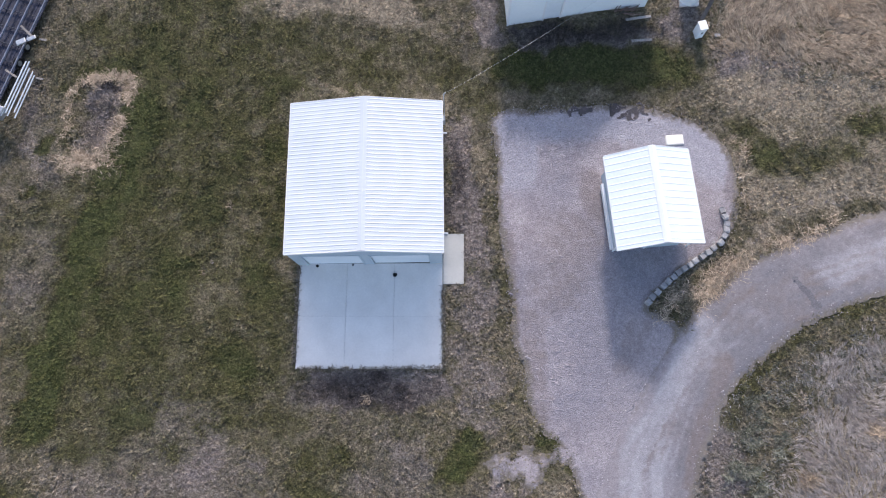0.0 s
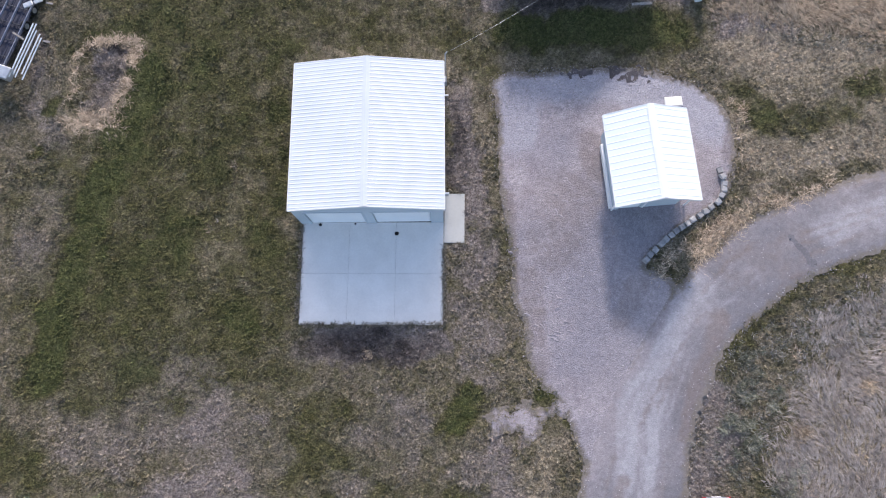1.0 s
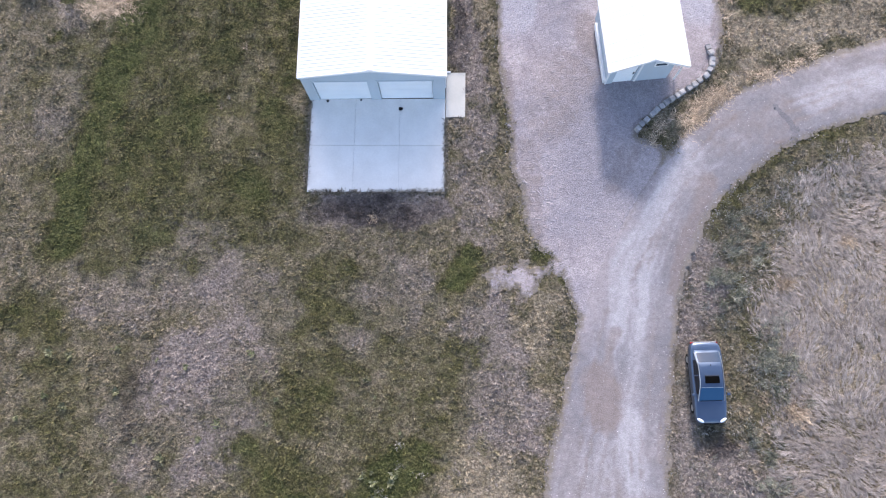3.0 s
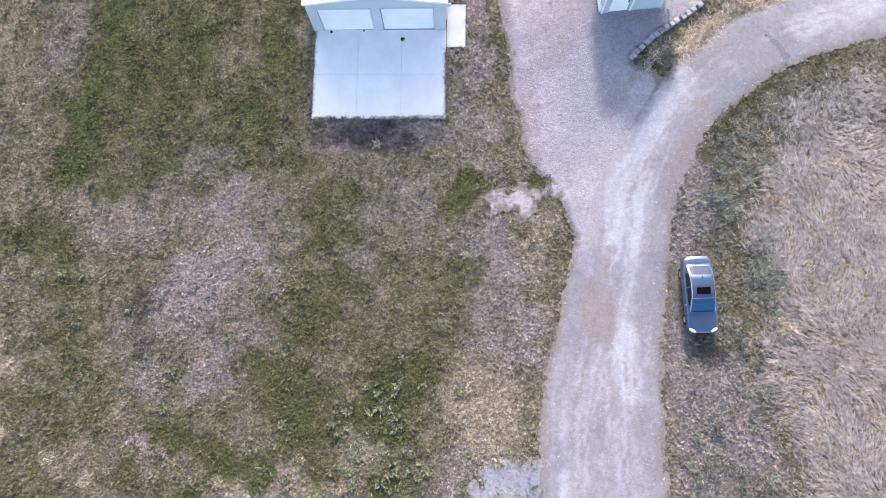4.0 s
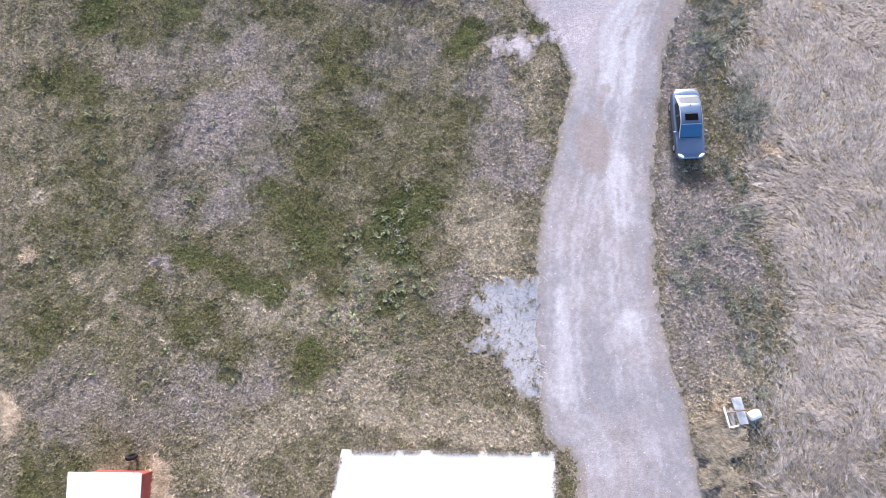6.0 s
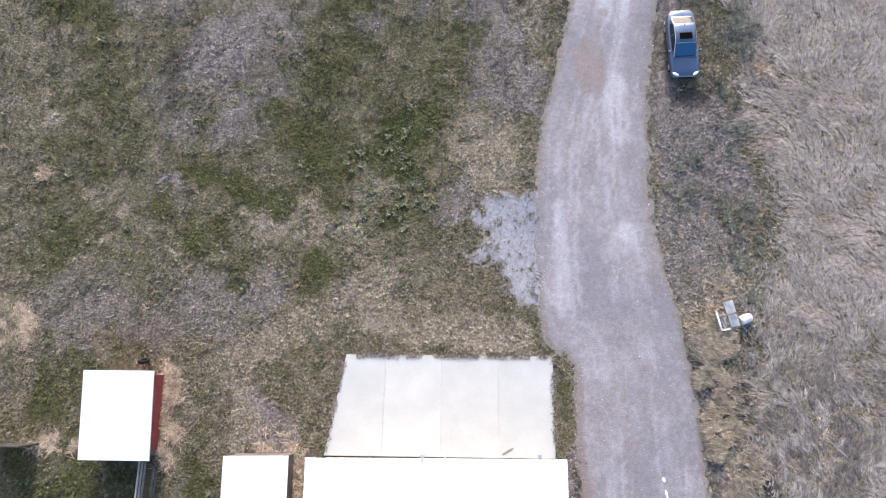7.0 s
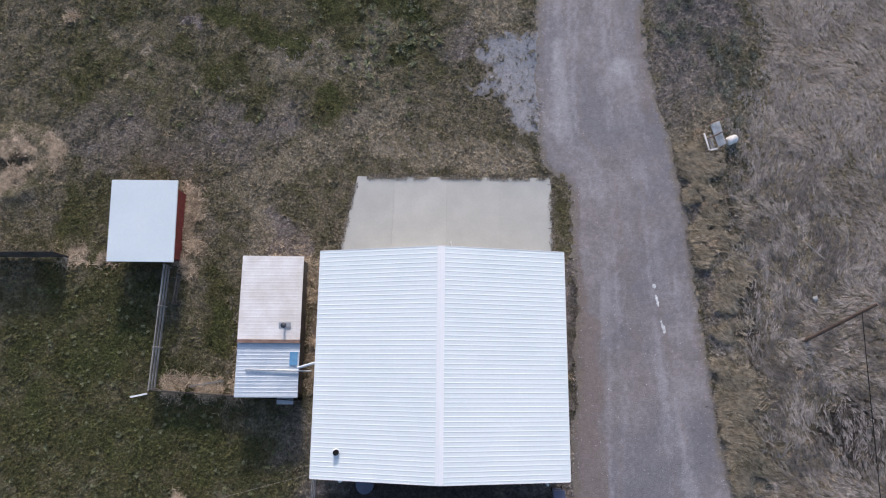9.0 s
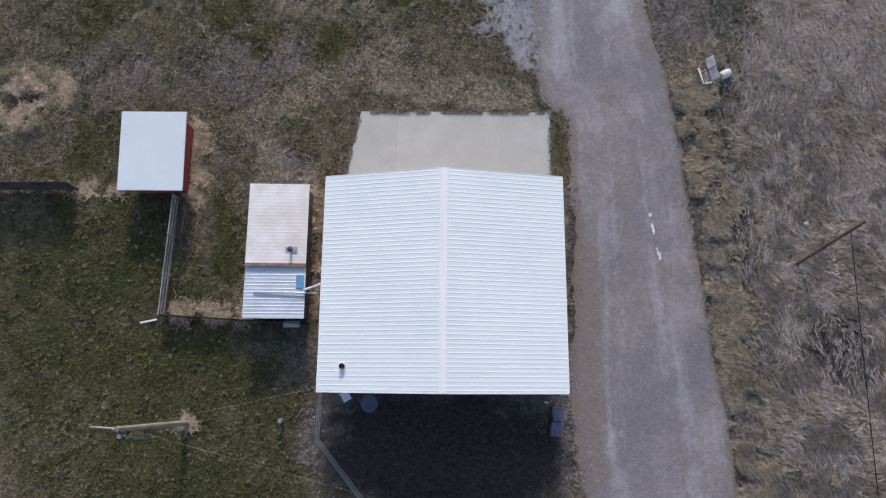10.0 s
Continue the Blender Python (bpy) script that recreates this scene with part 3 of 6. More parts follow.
def zones(x, y):
    wob = (fbm(x, y, 1.6) - 0.5) * 1.7 + (fbm(x, y + 31, 0.5, 3) - 0.5) * 1.0, (fbm(x + 50, y + 20, 1.6) - 0.5) * 1.7 + (fbm(x - 31, y, 0.5, 3) - 0.5) * 1.0
    u, v = x + wob[0], y + wob[1]
    lush = stroke(BROAD_GREEN + VERGE_GREEN + LAWN_GREEN + MEADOW_GREEN + SOUTH_GREEN + YARD_GREEN, u, v) + 0.75 * (fbm(x - 70, y + 33, 1.5) - 0.5)
    bare = stroke(SOIL_NORTH + MEADOW_BARE + YARD_BARE + VERGE_BARE, u, v) + 0.7 * (fbm(x - 31, y + 5, 1.7) - 0.5)
    verge = x - np.interp(y, [-60, -42, -30, -21, -12, -8], [16.2, 14.5, 12.6, 12.3, 13.7, 15.0])
    bare = np.maximum(bare, (0.62 - 0.4 * np.exp(-((y + 29) / 5) ** 2)) * np.exp(-((verge - 0.9) / 1.1) ** 2) * (y < -7) + 0.5 * (fbm(x + 61, y, 1.7) - 0.5) * (np.abs(verge - 0.9) < 2))
    tall = tall_field(x, y)
    dry = np.maximum(stroke(NORTH_DRY + STRAW_NORTH + STRAW_MEADOW + STRAW_SOUTH, u, v), 0.62 * tall * standing(x, y)) + 0.4 * (fbm(x + 3, y - 44, 4.0) - 0.5)
    lush = lush * (1 - 0.8 * tall) * (1 - 0.75 * pit_hollow(x, y))
    gaps = tall * (1 - standing(x, y))
    dark = zone(SHADE_AND_SOIL, u, v)
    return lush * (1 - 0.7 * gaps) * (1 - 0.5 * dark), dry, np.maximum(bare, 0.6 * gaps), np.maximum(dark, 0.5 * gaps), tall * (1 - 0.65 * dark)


MAP_X, MAP_Y, MAP_STEP = -34.0, -68.0, 0.125
MAP_AT = np.meshgrid(np.arange(MAP_X, 30.01, MAP_STEP), np.arange(MAP_Y, 26.01, MAP_STEP), indexing="ij")
ZONE_MAPS = [np.clip(m, 0, 1) for m in zones(*MAP_AT)]
ROAD_MAP, LOT_MAP = inside_distance(ROAD_LINE, *MAP_AT), inside_distance(LOT_LINE, *MAP_AT)


def sampled(field, x, y):
    """A map of the plan read between its nodes."""
    u = np.clip((x - MAP_X) / MAP_STEP, 0, field.shape[0] - 1.001)
    v = np.clip((y - MAP_Y) / MAP_STEP, 0, field.shape[1] - 1.001)
    i, j = u.astype(int), v.astype(int)
    a, b = u - i, v - j
    return (field[i, j] * (1 - a) + field[i + 1, j] * a) * (1 - b) + (field[i, j + 1] * (1 - a) + field[i + 1, j + 1] * a) * b


def zones_at(x, y):
    return [sampled(m, x, y) for m in ZONE_MAPS]


def sheet(name, poly, material, step, lift, label, ragged, tracks=None, beside=None, flat=False, crumble=0.0):
    """A layer of the ground inside an outline, cut to the outline, lying on the land; beside: an outline into which it runs with no verge."""
    lo, hi = poly.min(0) - 1, poly.max(0) + 1
    gx, gy = np.meshgrid(np.arange(lo[0], hi[0], step), np.arange(lo[1], hi[1], step), indexing="ij")
    def sd(x, y):
        return inside_distance(poly, x, y) + ragged * ((fbm(x, y, 2.6, 4) - 0.5) * 1.3 + (vnoise(x, y, 0.3) - 0.5) * 0.7 + crumble * (vnoise(x + 5, y, 0.55) + 0.7 * vnoise(x, y + 3, 0.22) - 0.85))
    d = sd(gx, gy)
    ex, ey = np.gradient(d, step)
    near = np.abs(d) < 0.75 * step
    norm = np.maximum(ex * ex + ey * ey, 0.3)
    px, py = np.where(near, gx - d * ex / norm, gx), np.where(near, gy - d * ey / norm, gy)
    ok = (d > 0) | near
    cell = ok[:-1, :-1] & ok[1:, :-1] & ok[:-1, 1:] & ok[1:, 1:]
    cell &= (d[:-1, :-1] > 0) | (d[1:, :-1] > 0) | (d[:-1, 1:] > 0) | (d[1:, 1:] > 0)
    idx = np.arange(gx.size).reshape(gx.shape)
    i, j = np.nonzero(cell)
    quads = np.stack([idx[i, j], idx[i + 1, j], idx[i + 1, j + 1], idx[i, j + 1]], 1)
    used, inv = np.unique(quads, return_inverse=True)
    quads = inv.reshape(-1, 4)
    X, Y, D = px.ravel()[used], py.ravel()[used], d.ravel()[used]
    Z = level(X, Y) + lift * (1.0 if flat else np.clip(0.15 + D / 0.7, 0.15, 1)) + 0.025 * (fbm(X, Y, 0.9, 3) - 0.5)
    me = bpy.data.meshes.new(name)
    me.from_pydata(np.stack([X, Y, Z], 1).tolist(), [], quads.tolist())
    if beside is not None:
        D = np.maximum(D, inside_distance(beside, X, Y))
    me.attributes.new("rim", "FLOAT", "POINT").data.foreach_set("value", (np.zeros(D.shape) if flat else np.clip(1 - D / 0.7, 0, 1)).astype(np.float32))
    pk = tracks(X, Y, D) if tracks else np.zeros(X.shape)
    me.attributes.new("packed", "FLOAT", "POINT").data.foreach_set("value", pk.astype(np.float32))
    grime = stroke(ROAD_BROWN if tracks is wheel_tracks else LOT_BROWN, X + 0.8 * (fbm(X, Y, 1.1) - 0.5), Y + 0.8 * (fbm(X + 9, Y, 1.1) - 0.5)) if tracks else np.zeros(X.shape)
    if tracks is wheel_tracks:
        grime = grime + 0.45 * sum(np.exp(-((D - c + 0.5 * (fbm(X - 7 * c, Y, 6.0, 2) - 0.5)) / 0.13) ** 2) * smooth(0.5, 0.62, fbm(X + 23 * c, Y + 5 * c, 4.0, 2)) for c in (0.5, 1.3, 2.05, 2.8))
    joined = smooth(-2.2, 1.2, inside_distance(beside, X, Y) + 1.5 * (fbm(X, Y, 1.5) - 0.5)) if beside is not None else np.zeros(X.shape)
    me.attributes.new("joined", "FLOAT", "POINT").data.foreach_set("value", (0.75 * joined).astype(np.float32))
    me.attributes.new("silt", "FLOAT", "POINT").data.foreach_set("value", grime.astype(np.float32))
    me.polygons.foreach_set("use_smooth", [True] * len(quads))
    me.materials.append(material)
    return tagged(new(name, me), label, "gravel", kind="structure")


def build_ground():
    far = np.array([6, 20, 60, 160, 400, 1000, 2500.0])
    xs = np.concatenate([-34 - far[::-1], np.arange(-34, 30.01, 0.15), 30 + far])
    ys = np.concatenate([-68 - far[::-1], np.arange(-68, 26.01, 0.15), 26 + far])
    gx, gy = np.meshgrid(xs, ys, indexing="ij")
    X, Y = gx.ravel(), gy.ravel()
    near = (X > -35) & (X < 31) & (Y > -69) & (Y < 27)
    Z = level(X, Y) + near * (0.05 * (fbm(X, Y, 1.2, 3) - 0.5) + 0.11 * (fbm(X + 5, Y + 9, 0.42, 2) - 0.55)) - 0.012
    lush, dry, bare, shade_soil, tall = zones(X, Y)
    Z += 0.10 * tall * (fbm(X, Y, 1.0, 3) - 0.3)
    Z -= 0.22 * pit_hollow(X, Y)
    ring = np.hypot(X + 28.1, Y + 35.5)
    Z += (0.1 + 0.35 * fbm(X, Y, 0.9, 3)) * np.exp(-((ring - 2.1) / 0.6) ** 2) - 0.12 * np.exp(-(ring / 1.3) ** 2)
    nx, ny = len(xs), len(ys)
    idx = np.arange(nx * ny).reshape(nx, ny)
    quads = np.stack([idx[:-1, :-1], idx[1:, :-1], idx[1:, 1:], idx[:-1, 1:]], -1).reshape(-1, 4)
    me = bpy.data.meshes.new("ground")
    me.from_pydata(np.stack([X, Y, Z], 1).tolist(), [], quads.tolist())
    for key, v in (("lush", lush), ("dry", dry), ("bare", bare), ("shade_soil", shade_soil)):
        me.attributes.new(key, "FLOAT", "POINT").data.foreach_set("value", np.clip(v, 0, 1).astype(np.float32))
    me.polygons.foreach_set("use_smooth", [True] * len(quads))
    me.materials.append(SOIL)
    tagged(new("ground", me), "patchy meadow ground with thatch, green sward and bare soil", "ground", kind="structure")


def wheel_tracks(x, y, d):
    """Paler where wheels pack the gravel, in streaks along the lane."""
    along = y - 0.7 * x
    streak = vnoise(d * 9.0, along * 0.9, 3.0) * 0.6 + vnoise(d * 22.0 + 7, along * 0.5, 3.0) * 0.4
    two = np.exp(-((d - 2.1 + 0.8 * (fbm(x, y, 6.0, 2) - 0.5)) / 0.9) ** 2)
    lines = sum(np.exp(-((d - c + 0.5 * (fbm(x + 7 * c, y, 7.0, 2) - 0.5)) / 0.11) ** 2) * smooth(0.45, 0.62, fbm(x + 19 * c, y - 3 * c, 4.5, 2)) for c in (0.7, 1.1, 1.5, 1.9, 2.2, 2.6, 3.0, 3.4))
    wash = stroke(ROAD_PALE, x + 0.7 * (fbm(x, y, 1.4) - 0.5), y + 0.7 * (fbm(x + 9, y, 1.4) - 0.5))
    return np.clip(0.3 * lines + 0.35 * two * (0.4 + 1.1 * fbm(x, y, 4.0, 2)) + 0.8 * (streak - 0.5) * smooth(0.35, 0.6, fbm(x + 11, y, 5.0, 2)) + 0.65 * wash, 0, 1.2)


def coarse_band(x, y, d):
    """Coarse pale stone along the far rim of the lot."""
    return (1 - smooth(1.9, 3.0, d + 1.2 * (fbm(x, y, 1.6, 3) - 0.5))) * smooth(3.5, 5.5, y) * 1.1


build_ground()
sheet("gravel_lot", LOT_LINE, LOT, 0.15, 0.045, "loose pinkish grey gravel lot round the small shed", 0.35, coarse_band, ROAD_LINE)
tagged(sheet("road", ROAD_LINE, ROAD, 0.15, 0.065, "packed grey gravel lane with pale wheel tracks", 0.38, wheel_tracks, LOT_LINE), category="road")
sheet("gravel_patch", PATCH_SOUTH, PALE, 0.1, 0.03, "pale gravel spread thin over grass beside the lane", 0.8, crumble=0.8)
sheet("gravel_patch", PATCH_NORTH, LOT, 0.15, 0.03, "pale gravel worn into grass beside the lot", 0.5, crumble=0.8)

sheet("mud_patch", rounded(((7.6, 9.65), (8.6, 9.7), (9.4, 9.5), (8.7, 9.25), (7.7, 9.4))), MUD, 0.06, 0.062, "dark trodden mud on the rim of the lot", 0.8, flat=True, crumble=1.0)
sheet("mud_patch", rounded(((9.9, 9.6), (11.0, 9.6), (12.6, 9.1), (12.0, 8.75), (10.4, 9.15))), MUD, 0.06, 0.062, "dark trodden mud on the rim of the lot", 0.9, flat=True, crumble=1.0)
sheet("rut", RUT, SCOUR, 0.08, 0.072, "dark washed-out rut across the lane", 0.35, flat=True)
sheet("gravel_patch", MARK_NORTH, CHALK, 0.06, 0.075, "chalky white streak on the lane", 0.5, flat=True)
sheet("gravel_patch", MARK_SOUTH, CHALK, 0.06, 0.075, "short chalky white streak on the lane", 0.4, flat=True)


# ---- building blocks ----
def part(name, bm, material, parent, label=""):
    me = bpy.data.meshes.new(name)
    bm.to_mesh(me)
    bm.free()
    me.materials.append(material)
    ob = new(name, me)
    ob.parent = parent
    return tagged(ob, label)


def thing(name, x, y, z, rz, label, category, group=""):
    ob = new(name)
    ob.empty_display_size = 0.3
    ob.matrix_basis = pose(x, y, z, 0, 0, rz)
    return tagged(ob, label, category, group)


def block(bm, x0, x1, y0, y1, z0, z1, bevel=0.0, m=None):
    v = bmesh.ops.create_cube(bm, size=1.0)["verts"]
    bmesh.ops.transform(bm, matrix=Matrix.LocRotScale(((x0 + x1) / 2, (y0 + y1) / 2, (z0 + z1) / 2), None, (x1 - x0, y1 - y0, z1 - z0)), verts=v)
    if bevel:
        r = bmesh.ops.bevel(bm, geom=[e for e in bm.edges if all(w in v for w in e.verts)], offset=bevel, segments=2, affect="EDGES", profile=0.5)
        v = list({w for f in r["faces"] for w in f.verts} | {w for w in v if w.is_valid})
    if m is not None:
        bmesh.ops.transform(bm, matrix=m, verts=v)
    return bm


def rod(bm, a, b, r0, r1=None, sides=10):
    a, b = Vector(a), Vector(b)
    v = bmesh.ops.create_cone(bm, cap_ends=True, segments=sides, radius1=r0, radius2=r0 if r1 is None else r1, depth=(b - a).length)["verts"]
    turn = (b - a).to_track_quat("Z", "Y").to_matrix().to_4x4()
    bmesh.ops.transform(bm, matrix=Matrix.Translation((a + b) / 2) @ turn, verts=v)
    return bm


def prism(bm, outline, y0, y1):
    """An outline in x and z, drawn out along y."""
    a = [bm.verts.new((x, y0, z)) for x, z in outline]
    b = [bm.verts.new((x, y1, z)) for x, z in outline]
    bm.faces.new(a), bm.faces.new(b[::-1])
    for i in range(len(a)):
        j = (i + 1) % len(a)
        bm.faces.new((a[j], a[i], b[i], b[j]))
    bmesh.ops.recalc_face_normals(bm, faces=bm.faces)
    return bm


def ribbed(name, parent, material, xa, za, xb, zb, y0, y1, spacing, rib=0.01, wide=0.075, thick=0.03, label=""):
    """A sheet-metal slope from the eave (xa, za) to the top (xb, zb) with ribs down the slope."""
    ys, zs = [y0], [0.0]
    n = max(1, round((y1 - y0) / spacing))
    for k in range(n):
        c = y0 + (k + 0.5) * (y1 - y0) / n
        ys += [c - wide / 2, c - wide / 4, c + wide / 4, c + wide / 2]
        zs += [0, rib, rib, 0]
    ys.append(y1), zs.append(0.0)
    bm = bmesh.new()
    lines = []
    for x, z in ((xa, za), (xb, zb)):
        top = [bm.verts.new((x, yy, z + zz)) for yy, zz in zip(ys, zs)]
        low = [bm.verts.new((x, yy, z - thick)) for yy in (y0, y1)]
        lines.append((top, low))
    (t0, l0), (t1, l1) = lines
    for i in range(len(ys) - 1):
        bm.faces.new((t0[i], t1[i], t1[i + 1], t0[i + 1]))
    bm.faces.new((l0[0], l0[1], l1[1], l1[0]))
    bm.faces.new((*t0, l0[1], l0[0])), bm.faces.new((*t1, l1[1], l1[0]))
    bm.faces.new((t0[0], t1[0], l1[0], l0[0])), bm.faces.new((t0[-1], t1[-1], l1[1], l0[1]))
    bmesh.ops.recalc_face_normals(bm, faces=bm.faces)
    return part(name, bm, material, parent, label)


def gable_roof(parent, x0, xr, x1, y0, y1, ze, zr, spacing, rib=0.0075, skin=ROOF_WHITE, cap=ROOF_CAP):
    ribbed("roof_slope", parent, skin, x0, ze, xr, zr, y0, y1, spacing, rib)
    ribbed("roof_slope", parent, skin, x1, ze, xr, zr, y0, y1, spacing, rib)
    s0, s1 = (zr - ze) / (xr - x0), (zr - ze) / (x1 - xr)
    w = 0.2
    bm = prism(bmesh.new(), [(xr - w, zr - w * s0 + 0.045), (xr, zr + 0.06), (xr + w, zr - w * s1 + 0.045), (xr + w, zr - w * s1 + 0.038), (xr, zr + 0.052), (xr - w, zr - w * s0 + 0.038)], y0 - 0.01, y1 + 0.01)
    part("ridge_cap", bm, cap, parent, "smooth folded ridge cap")
    for yy, sg in ((y0, -1), (y1, 1)):
        for xa, sl in ((x0, s0), (x1, s1)):
            t, b = 0.014, 0.16
            bm = prism(bmesh.new(), [(xa, ze + t), (xr, zr + t), (xr, zr - b), (xa, ze - b)], yy + sg * 0.003, yy + sg * 0.035)
            part("rake_trim", bm, TRIM_WHITE, parent)
    for xa, sg in ((x0, -1), (x1, 1)):
        bm = block(bmesh.new(), min(xa, xa + sg * 0.03), max(xa, xa + sg * 0.03), y0, y1, ze - 0.15, ze - 0.005)
        part("eave_trim", bm, TRIM_WHITE, parent)


def gable_walls(parent, x0, x1, y0, y1, xr, ze, zr, material, low=-0.4, t=0.15, openings=()):
    """Four walls under a gable roof; openings in the south wall: x from, x to, height."""
    zt = ze + (zr - ze) * 0.0
    for name, a, b in (("west_wall", x0, x0 + t), ("east_wall", x1 - t, x1)):
        part(name, block(bmesh.new(), a, b, y0 + t, y1 - t, low, zt - 0.06), material, parent)
    slope = lambda x: ze + (zr - ze) * (1 - abs(x - xr) / (xr - x0 if x < xr else x1 - xr)) - 0.07
    part("north_wall", prism(bmesh.new(), [(x0, low), (x1, low), (x1, slope(x1)), (xr, slope(xr)), (x0, slope(x0))], y1 - t, y1), material, parent)
    bm, last = bmesh.new(), x0
    for a, b, h in openings:
        prism(bm, [(last, low), (a, low), (a, h), (last, h)], y0, y0 + t)
        last = b
    hh = openings[0][2] if openings else low
    if openings:
        prism(bm, [(last, low), (x1, low), (x1, hh), (last, hh)], y0, y0 + t)
    prism(bm, [(x0, hh), (x1, hh), (x1, slope(x1)), (xr, slope(xr)), (x0, slope(x0))], y0, y0 + t)
    part("south_wall", bm, material, parent)


def window(parent, material, x, y, z, w, h, ry, depth=0.09):
    """A framed window set on a wall that faces along -y before it is turned by ry about z."""
    m = pose(x, y, z, 0, 0, ry)
    bm = bmesh.new()
    for a, b, c, d in ((-w / 2, -w / 2 + 0.07, 0, h), (w / 2 - 0.07, w / 2, 0, h), (-w / 2 + 0.07, w / 2 - 0.07, 0, 0.07), (-w / 2 + 0.07, w / 2 - 0.07, h - 0.07, h)):
        block(bm, a, b, -depth, 0.03, c, d)
    bmesh.ops.transform(bm, matrix=m, verts=bm.verts)
    ob = part("window_frame", bm, material, parent, "white window frame")
    bm = block(bmesh.new(), -w / 2 + 0.07, w / 2 - 0.07, -0.04, -0.02, 0.07, h - 0.07)
    bmesh.ops.transform(bm, matrix=m, verts=bm.verts)
    part("pane", bm, WINDOW_GLASS, ob)


# ---- two-bay garage ----
def garage():
    g = thing("garage", 0, 0, 0, 0.6, "white metal-roofed two-bay garage with pale blue walls and closed doors", "garage")
    gable_roof(g, -8.64, -4.28, 0.12, 0.2, 9.12, 2.98, 3.72, 0.235, 0.0085, ROOF_PALE, ROOF_PALE)
    doors = ((-7.88, -4.62, 2.4), (-4.0, -0.74, 2.4))
    gable_walls(g, -8.52, 0.0, 0.2, 8.95, -4.26, 3.0, 3.7, WALL_BLUE, openings=doors)
    for a, b, h in doors:
        d = part("overhead_door", block(bmesh.new(), a + 0.02, b - 0.02, 0.30, 0.33, 0.03, h), DOOR_WHITE, g, "closed white sectional garage door")
        for k in range(4):
            z = 0.05 + k * (h - 0.06) / 4
            part("panel", block(bmesh.new(), a + 0.03, b - 0.03, 0.262, 0.30, z, z + (h - 0.06) / 4 - 0.014, 0.006), DOOR_WHITE, d)
        part("bottom_seal", block(bmesh.new(), a + 0.02, b - 0.02, 0.255, 0.32, 0.0, 0.045), RUBBER, d, "black rubber seal")
        bm = bmesh.new()
        block(bm, a - 0.1, a, 0.17, 0.22, 0, h + 0.1), block(bm, b, b + 0.1, 0.17, 0.22, 0, h + 0.1), block(bm, a, b, 0.17, 0.22, h, h + 0.1)
        part("door_trim", bm, WALL_BLUE, g)
    window(g, TRIM_WHITE, -8.54, 4.3, 1.2, 2.3, 1.0, -90, 0.3)
    bm = block(bmesh.new(), 0.0, 0.05, 0.9, 1.8, 0.06, 2.1, 0.01)
    door = part("side_door", bm, DOOR_WHITE, g, "white side door")
    part("knob", rod(bmesh.new(), (0.05, 1.0, 1.05), (0.12, 1.0, 1.05), 0.03), STEEL, door)
    for y in (2.0, 8.4):
        bm = bmesh.new()
        block(bm, 0.02, 0.11, y - 0.05, y + 0.05, 0.1, 2.8, 0.01)
        block(bm, 0.02, 0.34, y - 0.05, y + 0.05, 0.04, 0.12, 0.01)
        part("downspout", bm, TRIM_WHITE, g, "white downspout")
    bm = rod(bmesh.new(), (0.22, 8.95, 0.3), (0.22, 8.95, 4.1), 0.035)
    rod(bm, (0.22, 8.95, 4.1), (0.34, 9.05, 4.2), 0.05, 0.03)
    mast = part("service_mast", bm, STEEL, g, "galvanised service mast")
    part("meter_box", block(bmesh.new(), 0.06, 0.24, 8.45, 8.8, 1.2, 1.75, 0.02), STEEL, mast)


garage()


# ---- concrete ----
def slabs(name, label, columns, rows, top, material=CONCRETE, edge=0.012, low=-0.12):
    """A slab poured in bays: columns are x at the south and at the north end, rows are y."""
    p = thing(name, 0, 0, 0, 0, label, "slab")
    p["kind"] = "structure"
    for (a0, a1), (b0, b1) in zip(columns[:-1], columns[1:]):
        for y0, y1 in zip(rows[:-1], rows[1:]):
            f = lambda s, n, y: s + (n - s) * (y - rows[0]) / (rows[-1] - rows[0])
            bm = bmesh.new()
            g = 0.004
            ring = [(f(a0, a1, y0) + g, y0 + g), (f(b0, b1, y0) - g, y0 + g), (f(b0, b1, y1) - g, y1 - g), (f(a0, a1, y1) + g, y1 - g)]
            lo = [bm.verts.new((x, y, low)) for x, y in ring]
            hi = [bm.verts.new((x, y, top)) for x, y in ring]
            bm.faces.new(lo[::-1]), bm.faces.new(hi)
            for i in range(4):
                j = (i + 1) % 4
                bm.faces.new((lo[i], lo[j], hi[j], hi[i]))
            bmesh.ops.bevel(bm, geom=[e for e in bm.edges if all(v in hi for v in e.verts)], offset=edge, segments=2, affect="EDGES")
            part("slab", bm, material, p)
    x0, x1 = columns[0], columns[-1]
    bm = bmesh.new()
    q = [bm.verts.new((x, y, top - 0.03)) for x, y in ((x0[0] + 0.05, rows[0] + 0.05), (x1[0] - 0.05, rows[0] + 0.05), (x1[1] - 0.05, rows[-1] - 0.05), (x0[1] + 0.05, rows[-1] - 0.05))]
    bm.faces.new(q)
    part("joint_fill", bm, JOINT, p, "dirt-filled joint")


slabs("driveway_pad", "pale concrete driveway pad in six bays before the garage", ((-8.40, -8.46), (-5.62, -5.62), (-2.83, -2.83), (0.0, 0.0)), (-5.93, -2.93, 0.2), 0.05)
slabs("side_slab", "small concrete slab beside the garage door", ((0.03, 0.03), (1.24, 1.26)), (-1.06, 1.98), 0.055, CONCRETE_CREAM)
